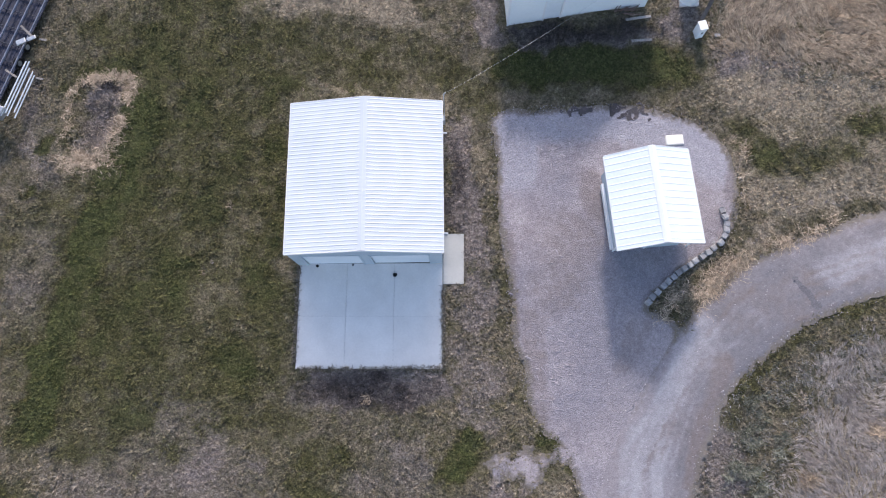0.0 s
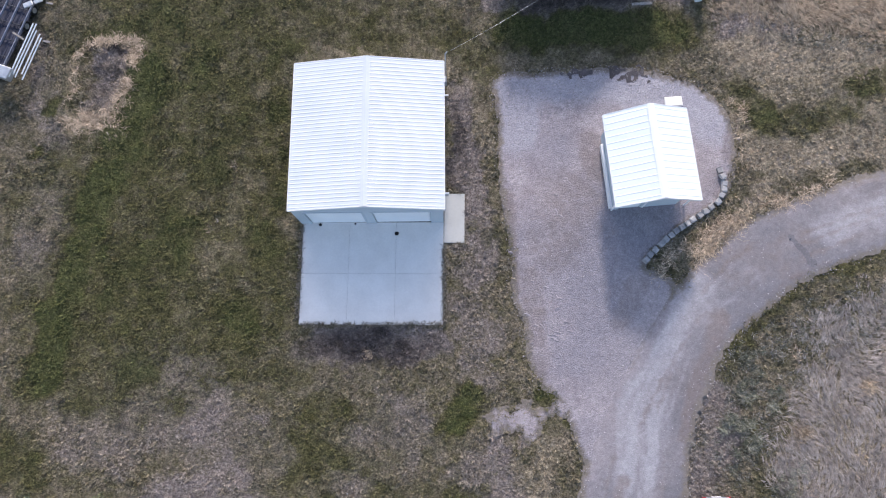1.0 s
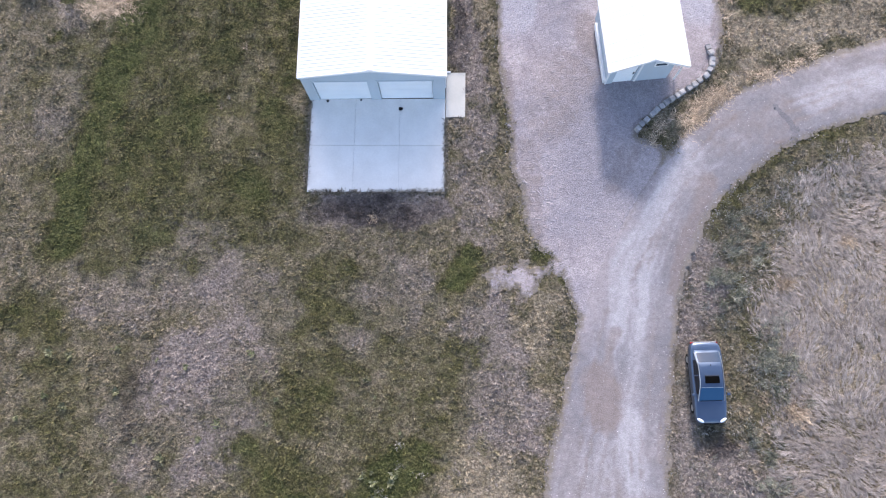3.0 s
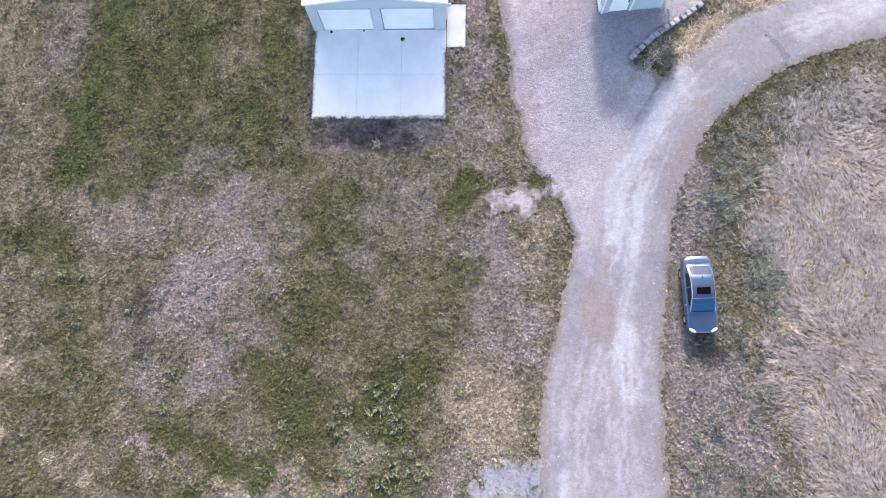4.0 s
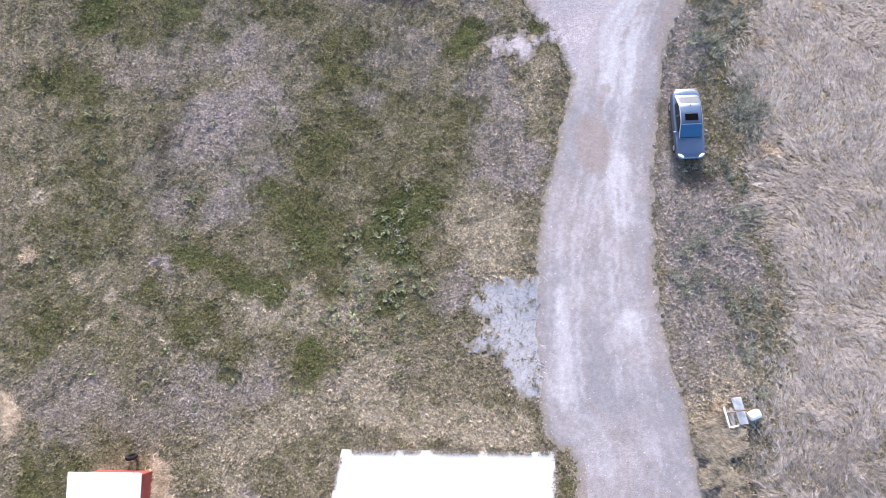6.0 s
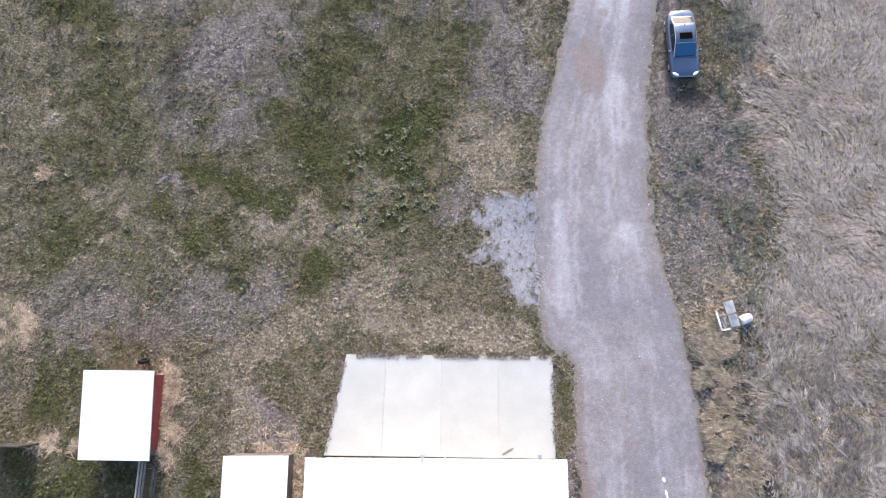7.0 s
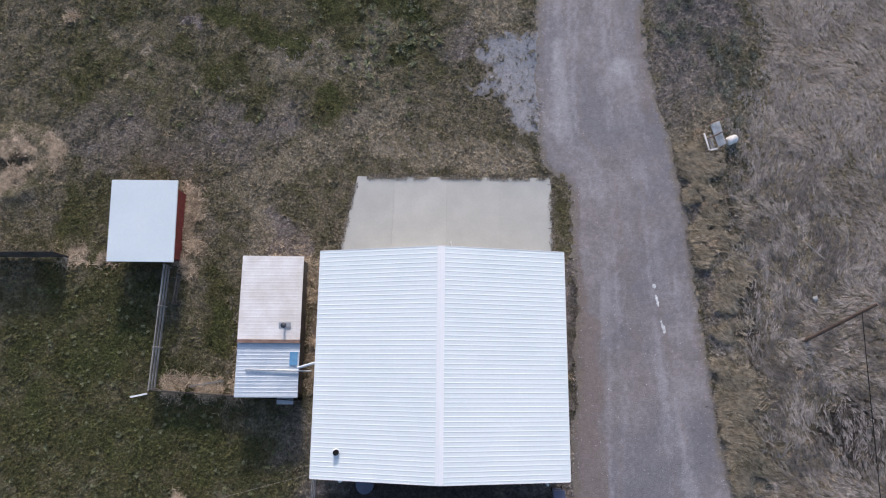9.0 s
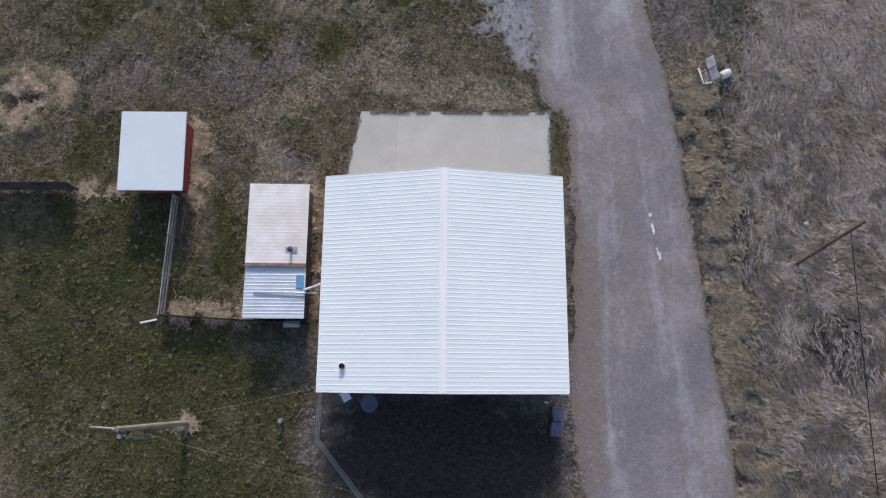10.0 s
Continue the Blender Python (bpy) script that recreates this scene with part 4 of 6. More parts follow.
slabs("house_pad", "wide pale concrete pad before the house gable", ((-6.95, -5.88), (-3.65, -3.55), (-0.3, -0.3), (3.0, 3.0), (6.2, 6.15)), (-41.9, -36.2), 0.05, CONCRETE_CREAM)


# ---- small shed on the lot ----
def lot_shed():
    z = float(level(11.5, 3))
    s = thing("shed", 9.45, 0.21, z, 4.9, "small white metal-roofed shed with pale walls on gravel", "shed")
    gable_roof(s, 0.0, 2.36, 4.7, 0.0, 5.36, 3.3 - z, 4.38 - z, 0.385, 0.010)
    gable_walls(s, 0.35, 4.05, 0.45, 5.0, 2.36, 3.42 - z, 4.3 - z, WALL_BLUE, openings=((0.75, 1.95, 2.0),))
    d = part("shed_door", block(bmesh.new(), 0.78, 1.92, 0.5, 0.55, 0.0, 2.0, 0.01), WALL_WHITE, s, "pale shed door")
    part("latch", block(bmesh.new(), 1.78, 1.86, 0.47, 0.5, 0.9, 1.1), DARK_STEEL, d)
    part("corner_board", block(bmesh.new(), 0.29, 0.37, 0.39, 0.47, 0.0, 2.2), TRIM_WHITE, s)
    part("corner_board", block(bmesh.new(), 2.05, 2.15, 0.41, 0.45, 0.0, 2.6), TRIM_WHITE, s)
    part("skirt_board", block(bmesh.new(), 0.18, 0.33, 0.5, 4.4, 0.0, 0.35, 0.01), TRIM_WHITE, s)
    for y in (0.35, 2.7, 5.0):
        bm = rod(bmesh.new(), (4.5, y, -0.3), (4.5, y, 2.28), 0.05, sides=8)
        rod(bm, (4.1, y, 1.6), (4.5, y, 2.2), 0.035, sides=8)
        part("porch_post", bm, TRIM_WHITE, s, "white porch post with brace")
    window(s, TRIM_WHITE, 3.2, 0.44, 1.75, 0.8, 0.4, 0, 0.06)


lot_shed()
slab_small = thing("equipment_pad", 13.78, 7.4, float(level(13.8, 7.4)), 4, "small pale concrete equipment pad on gravel", "pad")
part("pad_slab", block(bmesh.new(), -0.53, 0.53, -0.32, 0.32, -0.05, 0.12, 0.06), CONCRETE, slab_small)


# ---- stone edging of the lot ----
def stone_edging():
    e = thing("stone_edging", 0, 0, 0, 0, "curved row of grey split-stone blocks edging the gravel lot", "edging")
    line = [Vector(p) for p in ((16.1, 3.0), (16.3, 2.3), (16.2, 1.75), (15.85, 1.1), (15.2, 0.6), (14.35, 0.05), (13.5, -0.5), (12.9, -0.98), (12.3, -1.5), (11.8, -2.0), (11.35, -2.5))]
    pts, acc = [], 0.0
    for a, b in zip(line[:-1], line[1:]):
        n = max(1, round((b - a).length / 0.1))
        pts += [(a.lerp(b, k / n), (b - a).normalized()) for k in range(n)]
    meshes = []
    r = random.Random(5)
    for k in range(5):
        bm = block(bmesh.new(), -0.17, 0.17, -0.16, 0.16, -0.25, 0.22, 0.04)
        for v in bm.verts:
            v.co += Vector((r.uniform(-1, 1), r.uniform(-1, 1), r.uniform(-1, 1))) * 0.035
        me = bpy.data.meshes.new("stone")
        bm.to_mesh(me)
        bm.free()
        me.materials.append(STONE)
        meshes.append(me)
    k = 0.0
    while k < len(pts):
        p, d = pts[int(k)]
        ob = new("stone", meshes[r.randrange(5)])
        ob.parent = e
        ob.matrix_basis = pose(p.x, p.y, float(level(p.x, p.y)) + r.uniform(-0.03, 0.05), r.uniform(-5, 5), r.uniform(-5, 5), math.degrees(math.atan2(d.y, d.x)) + r.uniform(-9, 9))
        k += r.uniform(3.9, 4.6)
    for j in range(7):
        p, d = pts[2 + 3 * j]
        ob = new("stone", meshes[r.randrange(5)])
        ob.parent = e
        ob.matrix_basis = pose(p.x - 0.33 - 0.1 * r.random(), p.y + 0.05, float(level(p.x, p.y)) - 0.12, 0, 0, r.uniform(60, 110)) @ Matrix.Scale(0.6, 4)


stone_edging()


# ---- house with the wide roof ----
def wide_house():
    h = thing("house", 0, -53.6, 0, 0.4, "wide house with white ribbed metal roof", "house")
    gable_roof(h, -7.12, -0.36, 6.36, 0.0, 12.0, 3.3, 4.93, 0.24)
    gable_walls(h, -6.7, 6.0, 0.45, 11.65, -0.36, 3.35, 4.85, WALL_TAN, openings=((-2.2, -1.2, 2.05), (0.6, 3.2, 2.05)))
    d = part("back_door", block(bmesh.new(), -2.18, -1.22, 0.5, 0.55, 0.02, 2.04, 0.01), DOOR_WHITE, h, "white back door")
    part("knob", rod(bmesh.new(), (-1.32, 0.5, 1.0), (-1.32, 0.43, 1.0), 0.03), STEEL, d)
    part("sliding_door", block(bmesh.new(), 0.62, 3.18, 0.5, 0.54, 0.02, 2.04), WINDOW_GLASS, h, "dark glass sliding door")
    v = part("vent_pipe", rod(bmesh.new(), (-5.72, 1.35, 3.5), (-5.72, 1.35, 3.88), 0.15), RUBBER, h, "black roof vent pipe")
    part("flashing", rod(bmesh.new(), (-5.72, 1.35, 3.60), (-5.72, 1.35, 3.70), 0.2, 0.16, 14), TRIM_WHITE, v)
    for x in (-1.1, 5.05):
        bm = block(bmesh.new(), x - 0.09, x + 0.09, 11.66, 12.24, 2.62, 2.82, 0.02)
        part("wall_lamp", bm, STEEL, h, "grey wall lamp under the gable")
    bm = rod(bmesh.new(), (0.14, 11.7, 3.9), (0.14, 12.3, 3.95), 0.03)
    part("conduit", rod(bm, (0.14, 12.28, 3.95), (0.14, 12.3, 4.6), 0.03), TRIM_WHITE, h, "white conduit at the gable peak")


wide_house()


# ---- low sheds beside the house ----
def low_shed():
    s = thing("low_shed", -11.85, -49.68, -0.1, 0.6, "low shed with worn white and galvanised metal roofs", "shed")
    part("shed_wall", block(bmesh.new(), 0.12, 0.2, 0.15, 7.85, -0.2, 2.1), WALL_DARK, s)
    part("shed_wall", block(bmesh.new(), 3.2, 3.28, 0.15, 7.85, -0.2, 1.9), WALL_DARK, s)
    part("shed_wall", block(bmesh.new(), 0.2, 3.2, 0.15, 0.23, -0.2, 1.95), WALL_DARK, s)
    part("shed_wall", block(bmesh.new(), 0.2, 3.2, 7.77, 7.85, -0.2, 1.95), WALL_DARK, s)
    ribbed("roof_sheet", s, ROOF_WORN, 0.0, 2.27, 3.48, 2.05, 3.12, 7.95, 0.2, 0.003, 0.08, label="worn white ribbed roof sheet with rust")
    ribbed("roof_sheet", s, ROOF_BLUE, 0.0, 2.17, 3.48, 1.97, 0.0, 3.0, 0.205, 0.009, 0.08, label="galvanised ribbed roof sheet")
    bm = prism(bmesh.new(), [(0.0, 2.22), (3.49, 2.0), (3.49, 2.12), (0.0, 2.34)], 2.98, 3.17)
    part("flashing_board", bm, RUST, s, "rusty brown flashing board")
    part("patch_sheet", block(bmesh.new(), 2.95, 3.40, 1.75, 2.5, 2.02, 2.05), BLUE_TARP, s, "blue patch")
    bm = rod(bmesh.new(), (2.62, 3.95, 2.05), (2.62, 3.95, 2.5), 0.07)
    rod(bm, (2.62, 3.95, 2.5), (2.62, 3.95, 2.55), 0.16, 0.02)
    f = part("flue", bm, DARK_STEEL, s, "sooty flue pipe with cap")
    part("base_plate", block(bmesh.new(), 2.25, 2.95, 3.78, 4.14, 2.105, 2.13), STEEL, f)
    part("roof_pipe", rod(bmesh.new(), (0.55, 1.52, 2.22), (4.2, 1.44, 2.06), 0.045), STEEL, s, "grey pipe lying on the roof")
    part("gutter_pipe", rod(bmesh.new(), (3.45, 1.62, 2.1), (4.75, 1.95, 2.75), 0.07), PVC, s, "white pipe running to the house eave")
    part("leaning_sheet", block(bmesh.new(), 2.05, 3.0, -0.42, -0.05, 0.9, 0.95, 0.0), STEEL, s, "grey sheet sticking out under the eave")


low_shed()


def red_shed():
    z = float(level(-18.4, -39.5)) - 0.05
    s = thing("red_shed", -20.07, -42.1, z, 0.0, "small barn-red shed with a plain white sloping roof", "shed")
    lo, hi = 1.82 - z, 2.28 - z
    high = lambda y: lo + (hi - lo) * y / 4.82 - 0.05
    for x0, x1, y0, y1 in ((0.3, 0.38, 0.4, 4.6), (3.42, 3.5, 0.4, 4.6), (0.38, 3.42, 0.4, 0.48), (0.38, 3.42, 4.52, 4.6)):
        bm = block(bmesh.new(), x0, x1, y0, y1, -0.2, 1.0)
        for v in bm.verts:
            v.co.z = high(v.co.y) - 0.02 if v.co.z > 0 else v.co.z
        part("shed_wall", bm, WALL_RED, s)
    for k in range(11):
        bm = block(bmesh.new(), 3.502, 3.525, 0.42 + k * 0.379, 0.785 + k * 0.379, -0.15, 1.0, 0.006)
        for v in bm.verts:
            v.co.z += (high(v.co.y) - 1.03) if v.co.z > 0.5 else 0
        part("board", bm, WALL_RED, s)
    bm = block(bmesh.new(), 0.0, 3.93, 0.0, 4.82, -0.06, 0.0, 0.01)
    for v in bm.verts:
        v.co.z += lo + (hi - lo) * v.co.y / 4.82
    part("roof_sheet", bm, ROOF_WHITE, s)
    bm = block(bmesh.new(), 3.932, 3.95, 0.0, 4.82, -0.09, 0.005)
    for v in bm.verts:
        v.co.z += lo + (hi - lo) * v.co.y / 4.82
    part("edge_trim", bm, TRIM_WHITE, s)


red_shed()
t = thing("tyre", -17.75, -36.72, float(level(-17.75, -36.7)), 10, "old black tyre leaning on the red shed", "tyre")
bm = bmesh.new()
prof = [(0.20, -0.08), (0.25, -0.1), (0.31, -0.09), (0.33, 0), (0.31, 0.09), (0.25, 0.1), (0.20, 0.08)]
rings = [[bm.verts.new((r * math.cos(a), w, r * math.sin(a))) for r, w in prof] for a in [2 * math.pi * k / 24 for k in range(24)]]
for k in range(24):
    for i in range(len(prof)):
        j = (i + 1) % len(prof)
        bm.faces.new((rings[k][i], rings[k][j], rings[(k + 1) % 24][j], rings[(k + 1) % 24][i]))
bmesh.ops.transform(bm, matrix=pose(0, 0, 0.3, 20), verts=bm.verts)
part("tread", bm, RUBBER, t)


# ---- fences ----
def rail_fence(label, runs, height, material, rails, spacing=2.2, post_r=0.06, rail_w=0.03, group="yard fences"):
    f = thing("fence", 0, 0, 0, 0, label, "fence", group)
    for (x0, y0), (x1, y1) in runs:
        a, b = Vector((x0, y0, 0)), Vector((x1, y1, 0))
        n = max(1, round((b - a).length / spacing))
        ang = math.degrees(math.atan2(b.y - a.y, b.x - a.x))
        for k in range(n + 1):
            p = a.lerp(b, k / n)
            z = float(level(p.x, p.y))
            part("post", rod(bmesh.new(), (p.x, p.y, z - 0.3), (p.x, p.y, z + height + 0.06), post_r, post_r * 0.9, 8), material, f)
        for k in range(n):
            p, q = a.lerp(b, k / n), a.lerp(b, (k + 1) / n)
            for rz in rails:
                z = float(level((p.x + q.x) / 2, (p.y + q.y) / 2)) + rz
                half = (q - p).length / 2 + 0.03
                m = pose((p.x + q.x) / 2, (p.y + q.y) / 2, z, 0, 0, ang)
                part("rail", block(bmesh.new(), -half, half, -rail_w, rail_w, -0.07, 0.07, 0.008, m), material, f)
    return f


rail_fence("weathered dark board fence shading the yard grass", (((-31.5, -41.58), (-23.65, -41.5)),), 1.7, WOOD_SHADED, (0.14, 0.31, 0.48, 0.65, 0.82, 0.99, 1.16, 1.33, 1.5, 1.66), rail_w=0.014)
rail_fence("weathered grey plank fence between the sheds", (((-17.05, -42.1), (-17.2, -49.4)),), 1.05, WOOD_GREY, (0.3, 0.65, 1.0))
rail_fence("dark low board fence behind the low shed", (((-17.15, -49.42), (-8.6, -49.85)),), 0.95, WOOD_SHADED, (0.12, 0.29, 0.46, 0.63, 0.8, 0.95), rail_w=0.014)
rail_fence("short dark rail beside the plank fence", (((-16.35, -42.6), (-16.45, -44.4)),), 0.75, WOOD_DARK, (0.3, 0.65))
rail_fence("thin steel rail fence behind the house", (((-7.45, -53.5), (-7.5, -56.4)), ((-7.5, -56.4), (-3.6, -61.0))), 1.15, STEEL, (0.2, 0.65, 1.1), 2.9, 0.028, 0.01)


# ---- poles and lines ----
def power_pole():
    x, y = -15.3, -55.65
    z = float(level(x, y))
    p = thing("power_pole", x, y, z, 0, "weathered wooden power pole with short arm and grey pipe", "power pole")
    part("shaft", rod(bmesh.new(), (0, 0, -0.5), (0.16, 0.35, 8.2), 0.17, 0.115, 14), WOOD_POLE, p)
    t = part("service_pipe", rod(bmesh.new(), (0.0, -0.38, 4.8), (0.05, 0.0, 7.4), 0.05, 0.05, 12), STEEL, p, "galvanised service pipe")
    part("weather_head", rod(bmesh.new(), (0.05, 0.0, 7.3), (0.03, -0.04, 7.6), 0.07, 0.11, 16), STEEL, t, "grey weather head")
    for h in (5.1, 6.9):
        part("bracket", block(bmesh.new(), -0.04, 0.06, -0.38 + (h - 4.8) * 0.14, 0.05 + h * 0.04, h - 0.04, h + 0.04), DARK_STEEL, t)
    arm = part("crossarm", rod(bmesh.new(), (0.2, 0.34, 8.02), (-1.0, 0.42, 8.12), 0.05, 0.04, 8), WOOD_GREY, p)
    part("insulator", rod(bmesh.new(), (-0.95, 0.42, 8.12), (-0.97, 0.42, 8.3), 0.055, 0.035), STEEL, arm, "grey insulator")
    pin = part("insulator_pin", rod(bmesh.new(), (0.16, 0.35, 8.2), (0.17, 0.36, 8.5), 0.03), STEEL, p)
    part("insulator", rod(bmesh.new(), (0.17, 0.36, 8.4), (0.17, 0.36, 8.55), 0.05, 0.03), STEEL, pin, "grey insulator")


power_pole()
lean = thing("leaning_post", 20.1, -46.1, float(level(20.1, -46.1)), 0, "dark creosoted post leaning over dry grass", "post")
part("shaft", rod(bmesh.new(), (-0.1, -0.09, -0.2), (1.95, 1.75, 3.7), 0.11, 0.08, 12), POLE_DARK, lean)


def line(name, a, b, sag, radius, material, label):
    cu = bpy.data.curves.new(name, "CURVE")
    cu.dimensions, cu.bevel_depth, cu.bevel_resolution = "3D", radius, 2
    sp = cu.splines.new("POLY")
    sp.points.add(24)
    for k in range(25):
        u = k / 24
        p = Vector(a).lerp(Vector(b), u)
        sp.points[k].co = (p.x, p.y, p.z - sag * 4 * u * (1 - u), 1)
    cu.materials.append(material)
    tagged(new(name, cu), label, "cable")


line("overhead_cable", (0.34, 9.05, 4.2), (10.6, 16.25, 3.55), 0.35, 0.005, STEEL, "pale overhead cable from garage mast to house")
line("overhead_cable", (-15.15, -55.35, 7.5), (-6.9, -53.4, 3.25), 0.35, 0.005, WOOD_GREY, "pale service cable from power pole to house eave")
line("overhead_cable", (-15.15, -55.4, 7.1), (30, -67, 6.5), 0.7, 0.0045, WOOD_GREY, "pale cable leaving the power pole")
line("stay_cable", (21.6, -44.75, 4.15), (21.3, -75, 4.4), 0.2, 0.02, RUBBER, "dark cable strung from the leaning post")


# ---- car ----
def sedan():
    x, y = 14.45, -17.2
    z = float(level(x, y)) + 0.02
    c = thing("car", x, y, z, 1.8, "parked dark blue four-door sedan with a sunroof beside the lane", "car")
    c.matrix_basis = pose(x, y + 0.1, z, 0, -2.5, 1.8) @ Matrix.Scale(0.975, 4)
    # stations: y, half width, sill height, shoulder height, middle height
    st = ((-2.24, 0.58, 0.34, 0.52, 0.55), (-2.16, 0.72, 0.26, 0.62, 0.66), (-1.95, 0.82, 0.22, 0.70, 0.76), (-1.4, 0.86, 0.2, 0.80, 0.87), (-0.85, 0.87, 0.2, 0.88, 0.96),
          (0.2, 0.88, 0.2, 0.91, 0.98), (1.1, 0.88, 0.2, 0.93, 1.0), (1.55, 0.86, 0.22, 0.94, 1.0), (1.95, 0.81, 0.28, 0.92, 0.98), (2.16, 0.72, 0.34, 0.86, 0.93), (2.22, 0.60, 0.4, 0.76, 0.82))
    bm, rings = bmesh.new(), []
    for yy, w, zs, zh, zm in st:
        w = w * 1.05
        half = [(0.0, zs), (w * 0.8, zs), (w * 0.97, zs + 0.1), (w, (zs + zh) / 2), (w * 0.96, zh - 0.06), (w * 0.86, zh), (w * 0.45, zm - 0.015), (0.0, zm)]
        ring = half + [(-a, b) for a, b in half[-2:0:-1]]
        rings.append([bm.verts.new((a, yy, b)) for a, b in ring])
    for r0, r1 in zip(rings[:-1], rings[1:]):
        for i in range(len(r0)):
            j = (i + 1) % len(r0)
            bm.faces.new((r0[i], r0[j], r1[j], r1[i]))
    bm.faces.new(rings[0]), bm.faces.new(rings[-1][::-1])
    bmesh.ops.recalc_face_normals(bm, faces=bm.faces)
    body = part("body", bm, CAR_PAINT, c)
    sub = body.modifiers.new("round", "SUBSURF")
    sub.levels = sub.render_levels = 2
    for f in body.data.polygons:
        f.use_smooth = True
    # the cabin: a roof line over a tapering side, from which the panes are cut
    ys = np.linspace(-1.08, 1.76, 61)
    line_z = np.interp(ys, [-1.08, -0.24, 0.1, 0.5, 0.95, 1.72, 1.76], [0.90, 1.37, 1.435, 1.445, 1.40, 0.98, 0.95])
    line_z = np.convolve(np.pad(line_z, 3, "edge"), np.ones(7) / 7, "valid")
    foot = np.interp(ys, [-1.08, -0.4, 0.4, 1.1, 1.76], [0.70, 0.79, 0.82, 0.80, 0.70])

    def cabin_point(yy, v, out=0.0):
        """v from -1 to 1 across the car; beyond 0.6 it runs down the side."""
        h, w = float(np.interp(yy, ys, line_z)), float(np.interp(yy, ys, foot))
        shoulder = w - max(0.0, h - 0.92) * 0.36
        q = abs(v)
        if q <= 0.6:
            x, z = shoulder * q / 0.6, h - 0.045 * (q / 0.6) ** 4 + out
        else:
            u = (q - 0.6) / 0.4
            x, z = shoulder + (w - shoulder) * u + out, (h - 0.045) * (1 - u) + 0.88 * u + out * 0.3
        return Vector((math.copysign(x, v), yy, z))

    def skin(name, y0, y1, v0, v1, out, material, parent, label, ny=12, nv=12):
        bm = bmesh.new()
        g = [[bm.verts.new(cabin_point(y0 + (y1 - y0) * i / ny, v0 + (v1 - v0) * j / nv, out)) for j in range(nv + 1)] for i in range(ny + 1)]
        for i in range(ny):
            for j in range(nv):
                bm.faces.new((g[i][j], g[i][j + 1], g[i + 1][j + 1], g[i + 1][j]))
        bmesh.ops.recalc_face_normals(bm, faces=bm.faces)
        ob = part(name, bm, material, parent, label)
        for f in ob.data.polygons:
            f.use_smooth = True
        return ob

    skin("cabin", -1.08, 1.76, -1, 1, 0.0, CAR_PAINT, c, "", 60, 40)
    skin("windscreen", -0.98, -0.30, -0.55, 0.55, 0.012, SKY_GLASS, c, "windscreen with the sky's blue reflection in its colour")
    skin("rear_window", 1.08, 1.62, -0.54, 0.54, 0.012, REAR_GLASS, c, "rear window reflecting the sky")
    for sg in (-1, 1):
        skin("front_side_window", -0.62, 0.34, sg * 0.66, sg * 0.92, 0.014, SIDE_GLASS, c, "dark side window")
        skin("rear_side_window", 0.42, 1.22, sg * 0.66, sg * 0.92, 0.014, SIDE_GLASS, c, "dark side window")
    for sg in (-1, 1):
        skin("window_trim", -1.0, 1.66, sg * 0.592, sg * 0.618, 0.02, STEEL, c, "bright trim line above the side windows", 30, 2)
    skin("windscreen_edge", -0.30, -0.275, -0.55, 0.55, 0.016, STEEL, c, "pale roof edge above the windscreen", 2, 12)
    # thin bright strip stands in for the highlight along the boot edge
    part("boot_highlight", block(bmesh.new(), -0.62, 0.62, 2.17, 2.228, 0.82, 0.85, 0.012), STEEL, c, "pale strip in place of the highlight on the boot edge")
    part("sunroof", block(bmesh.new(), -0.38, 0.38, -0.06, 0.32, 1.40, 1.468, 0.01), OPENING_BLACK, c, "open black sunroof")
    part("deflector", block(bmesh.new(), -0.39, 0.39, 0.33, 0.37, 1.40, 1.475), DARK_STEEL, c)
    part("antenna", rod(bmesh.new(), (0, 0.9, 1.40), (0, 0.97, 1.49), 0.025, 0.008), RUBBER, c)
    for s in (-1, 1):
        bm = bmesh.new()
        bmesh.ops.create_uvsphere(bm, u_segments=14, v_segments=8, radius=1)
        bmesh.ops.transform(bm, matrix=Matrix.LocRotScale((s * 0.61, -2.05, 0.675), Euler((0.25, 0, s * 0.55)), (0.21, 0.085, 0.06)), verts=bm.verts)
        part("headlight", bm, LAMP_GLASS, c, "clear headlight")
        bm = block(bmesh.new(), s * 0.62 - 0.13, s * 0.62 + 0.13, 2.12, 2.215, 0.6, 0.72, 0.03)
        part("tail_light", bm, TAIL_RED, c, "red tail light")
        bm = block(bmesh.new(), min(s * 0.86, s * 1.03), max(s * 0.86, s * 1.03), -0.72, -0.58, 0.93, 1.05, 0.03)
        part("side_mirror", bm, CAR_PAINT, c)
        part("sill", block(bmesh.new(), min(s * 0.80, s * 0.86), max(s * 0.80, s * 0.86), -1.0, 1.0, 0.17, 0.27, 0.02), RUBBER, c)
        for yy in (-1.38, 1.28):
            w = part("wheel", rod(bmesh.new(), (s * 0.70, yy, 0.3), (s * 0.885, yy, 0.3), 0.31, 0.31, 28), RUBBER, c, "black tyre")
            part("rim", rod(bmesh.new(), (s * 0.86, yy, 0.3), (s * 0.892, yy, 0.3), 0.2, 0.18, 16), STEEL, w, "silver rim")
    part("grille", block(bmesh.new(), -0.42, 0.42, -2.27, -2.2, 0.45, 0.56, 0.02), RUBBER, c, "black grille")
    part("number_plate", block(bmesh.new(), -0.24, 0.24, 2.215, 2.235, 0.6, 0.72), PVC, c)
    part("wiper", rod(bmesh.new(), (-0.62, -1.0, 0.965), (0.55, -1.0, 0.975), 0.018, sides=6), RUBBER, c)


sedan()


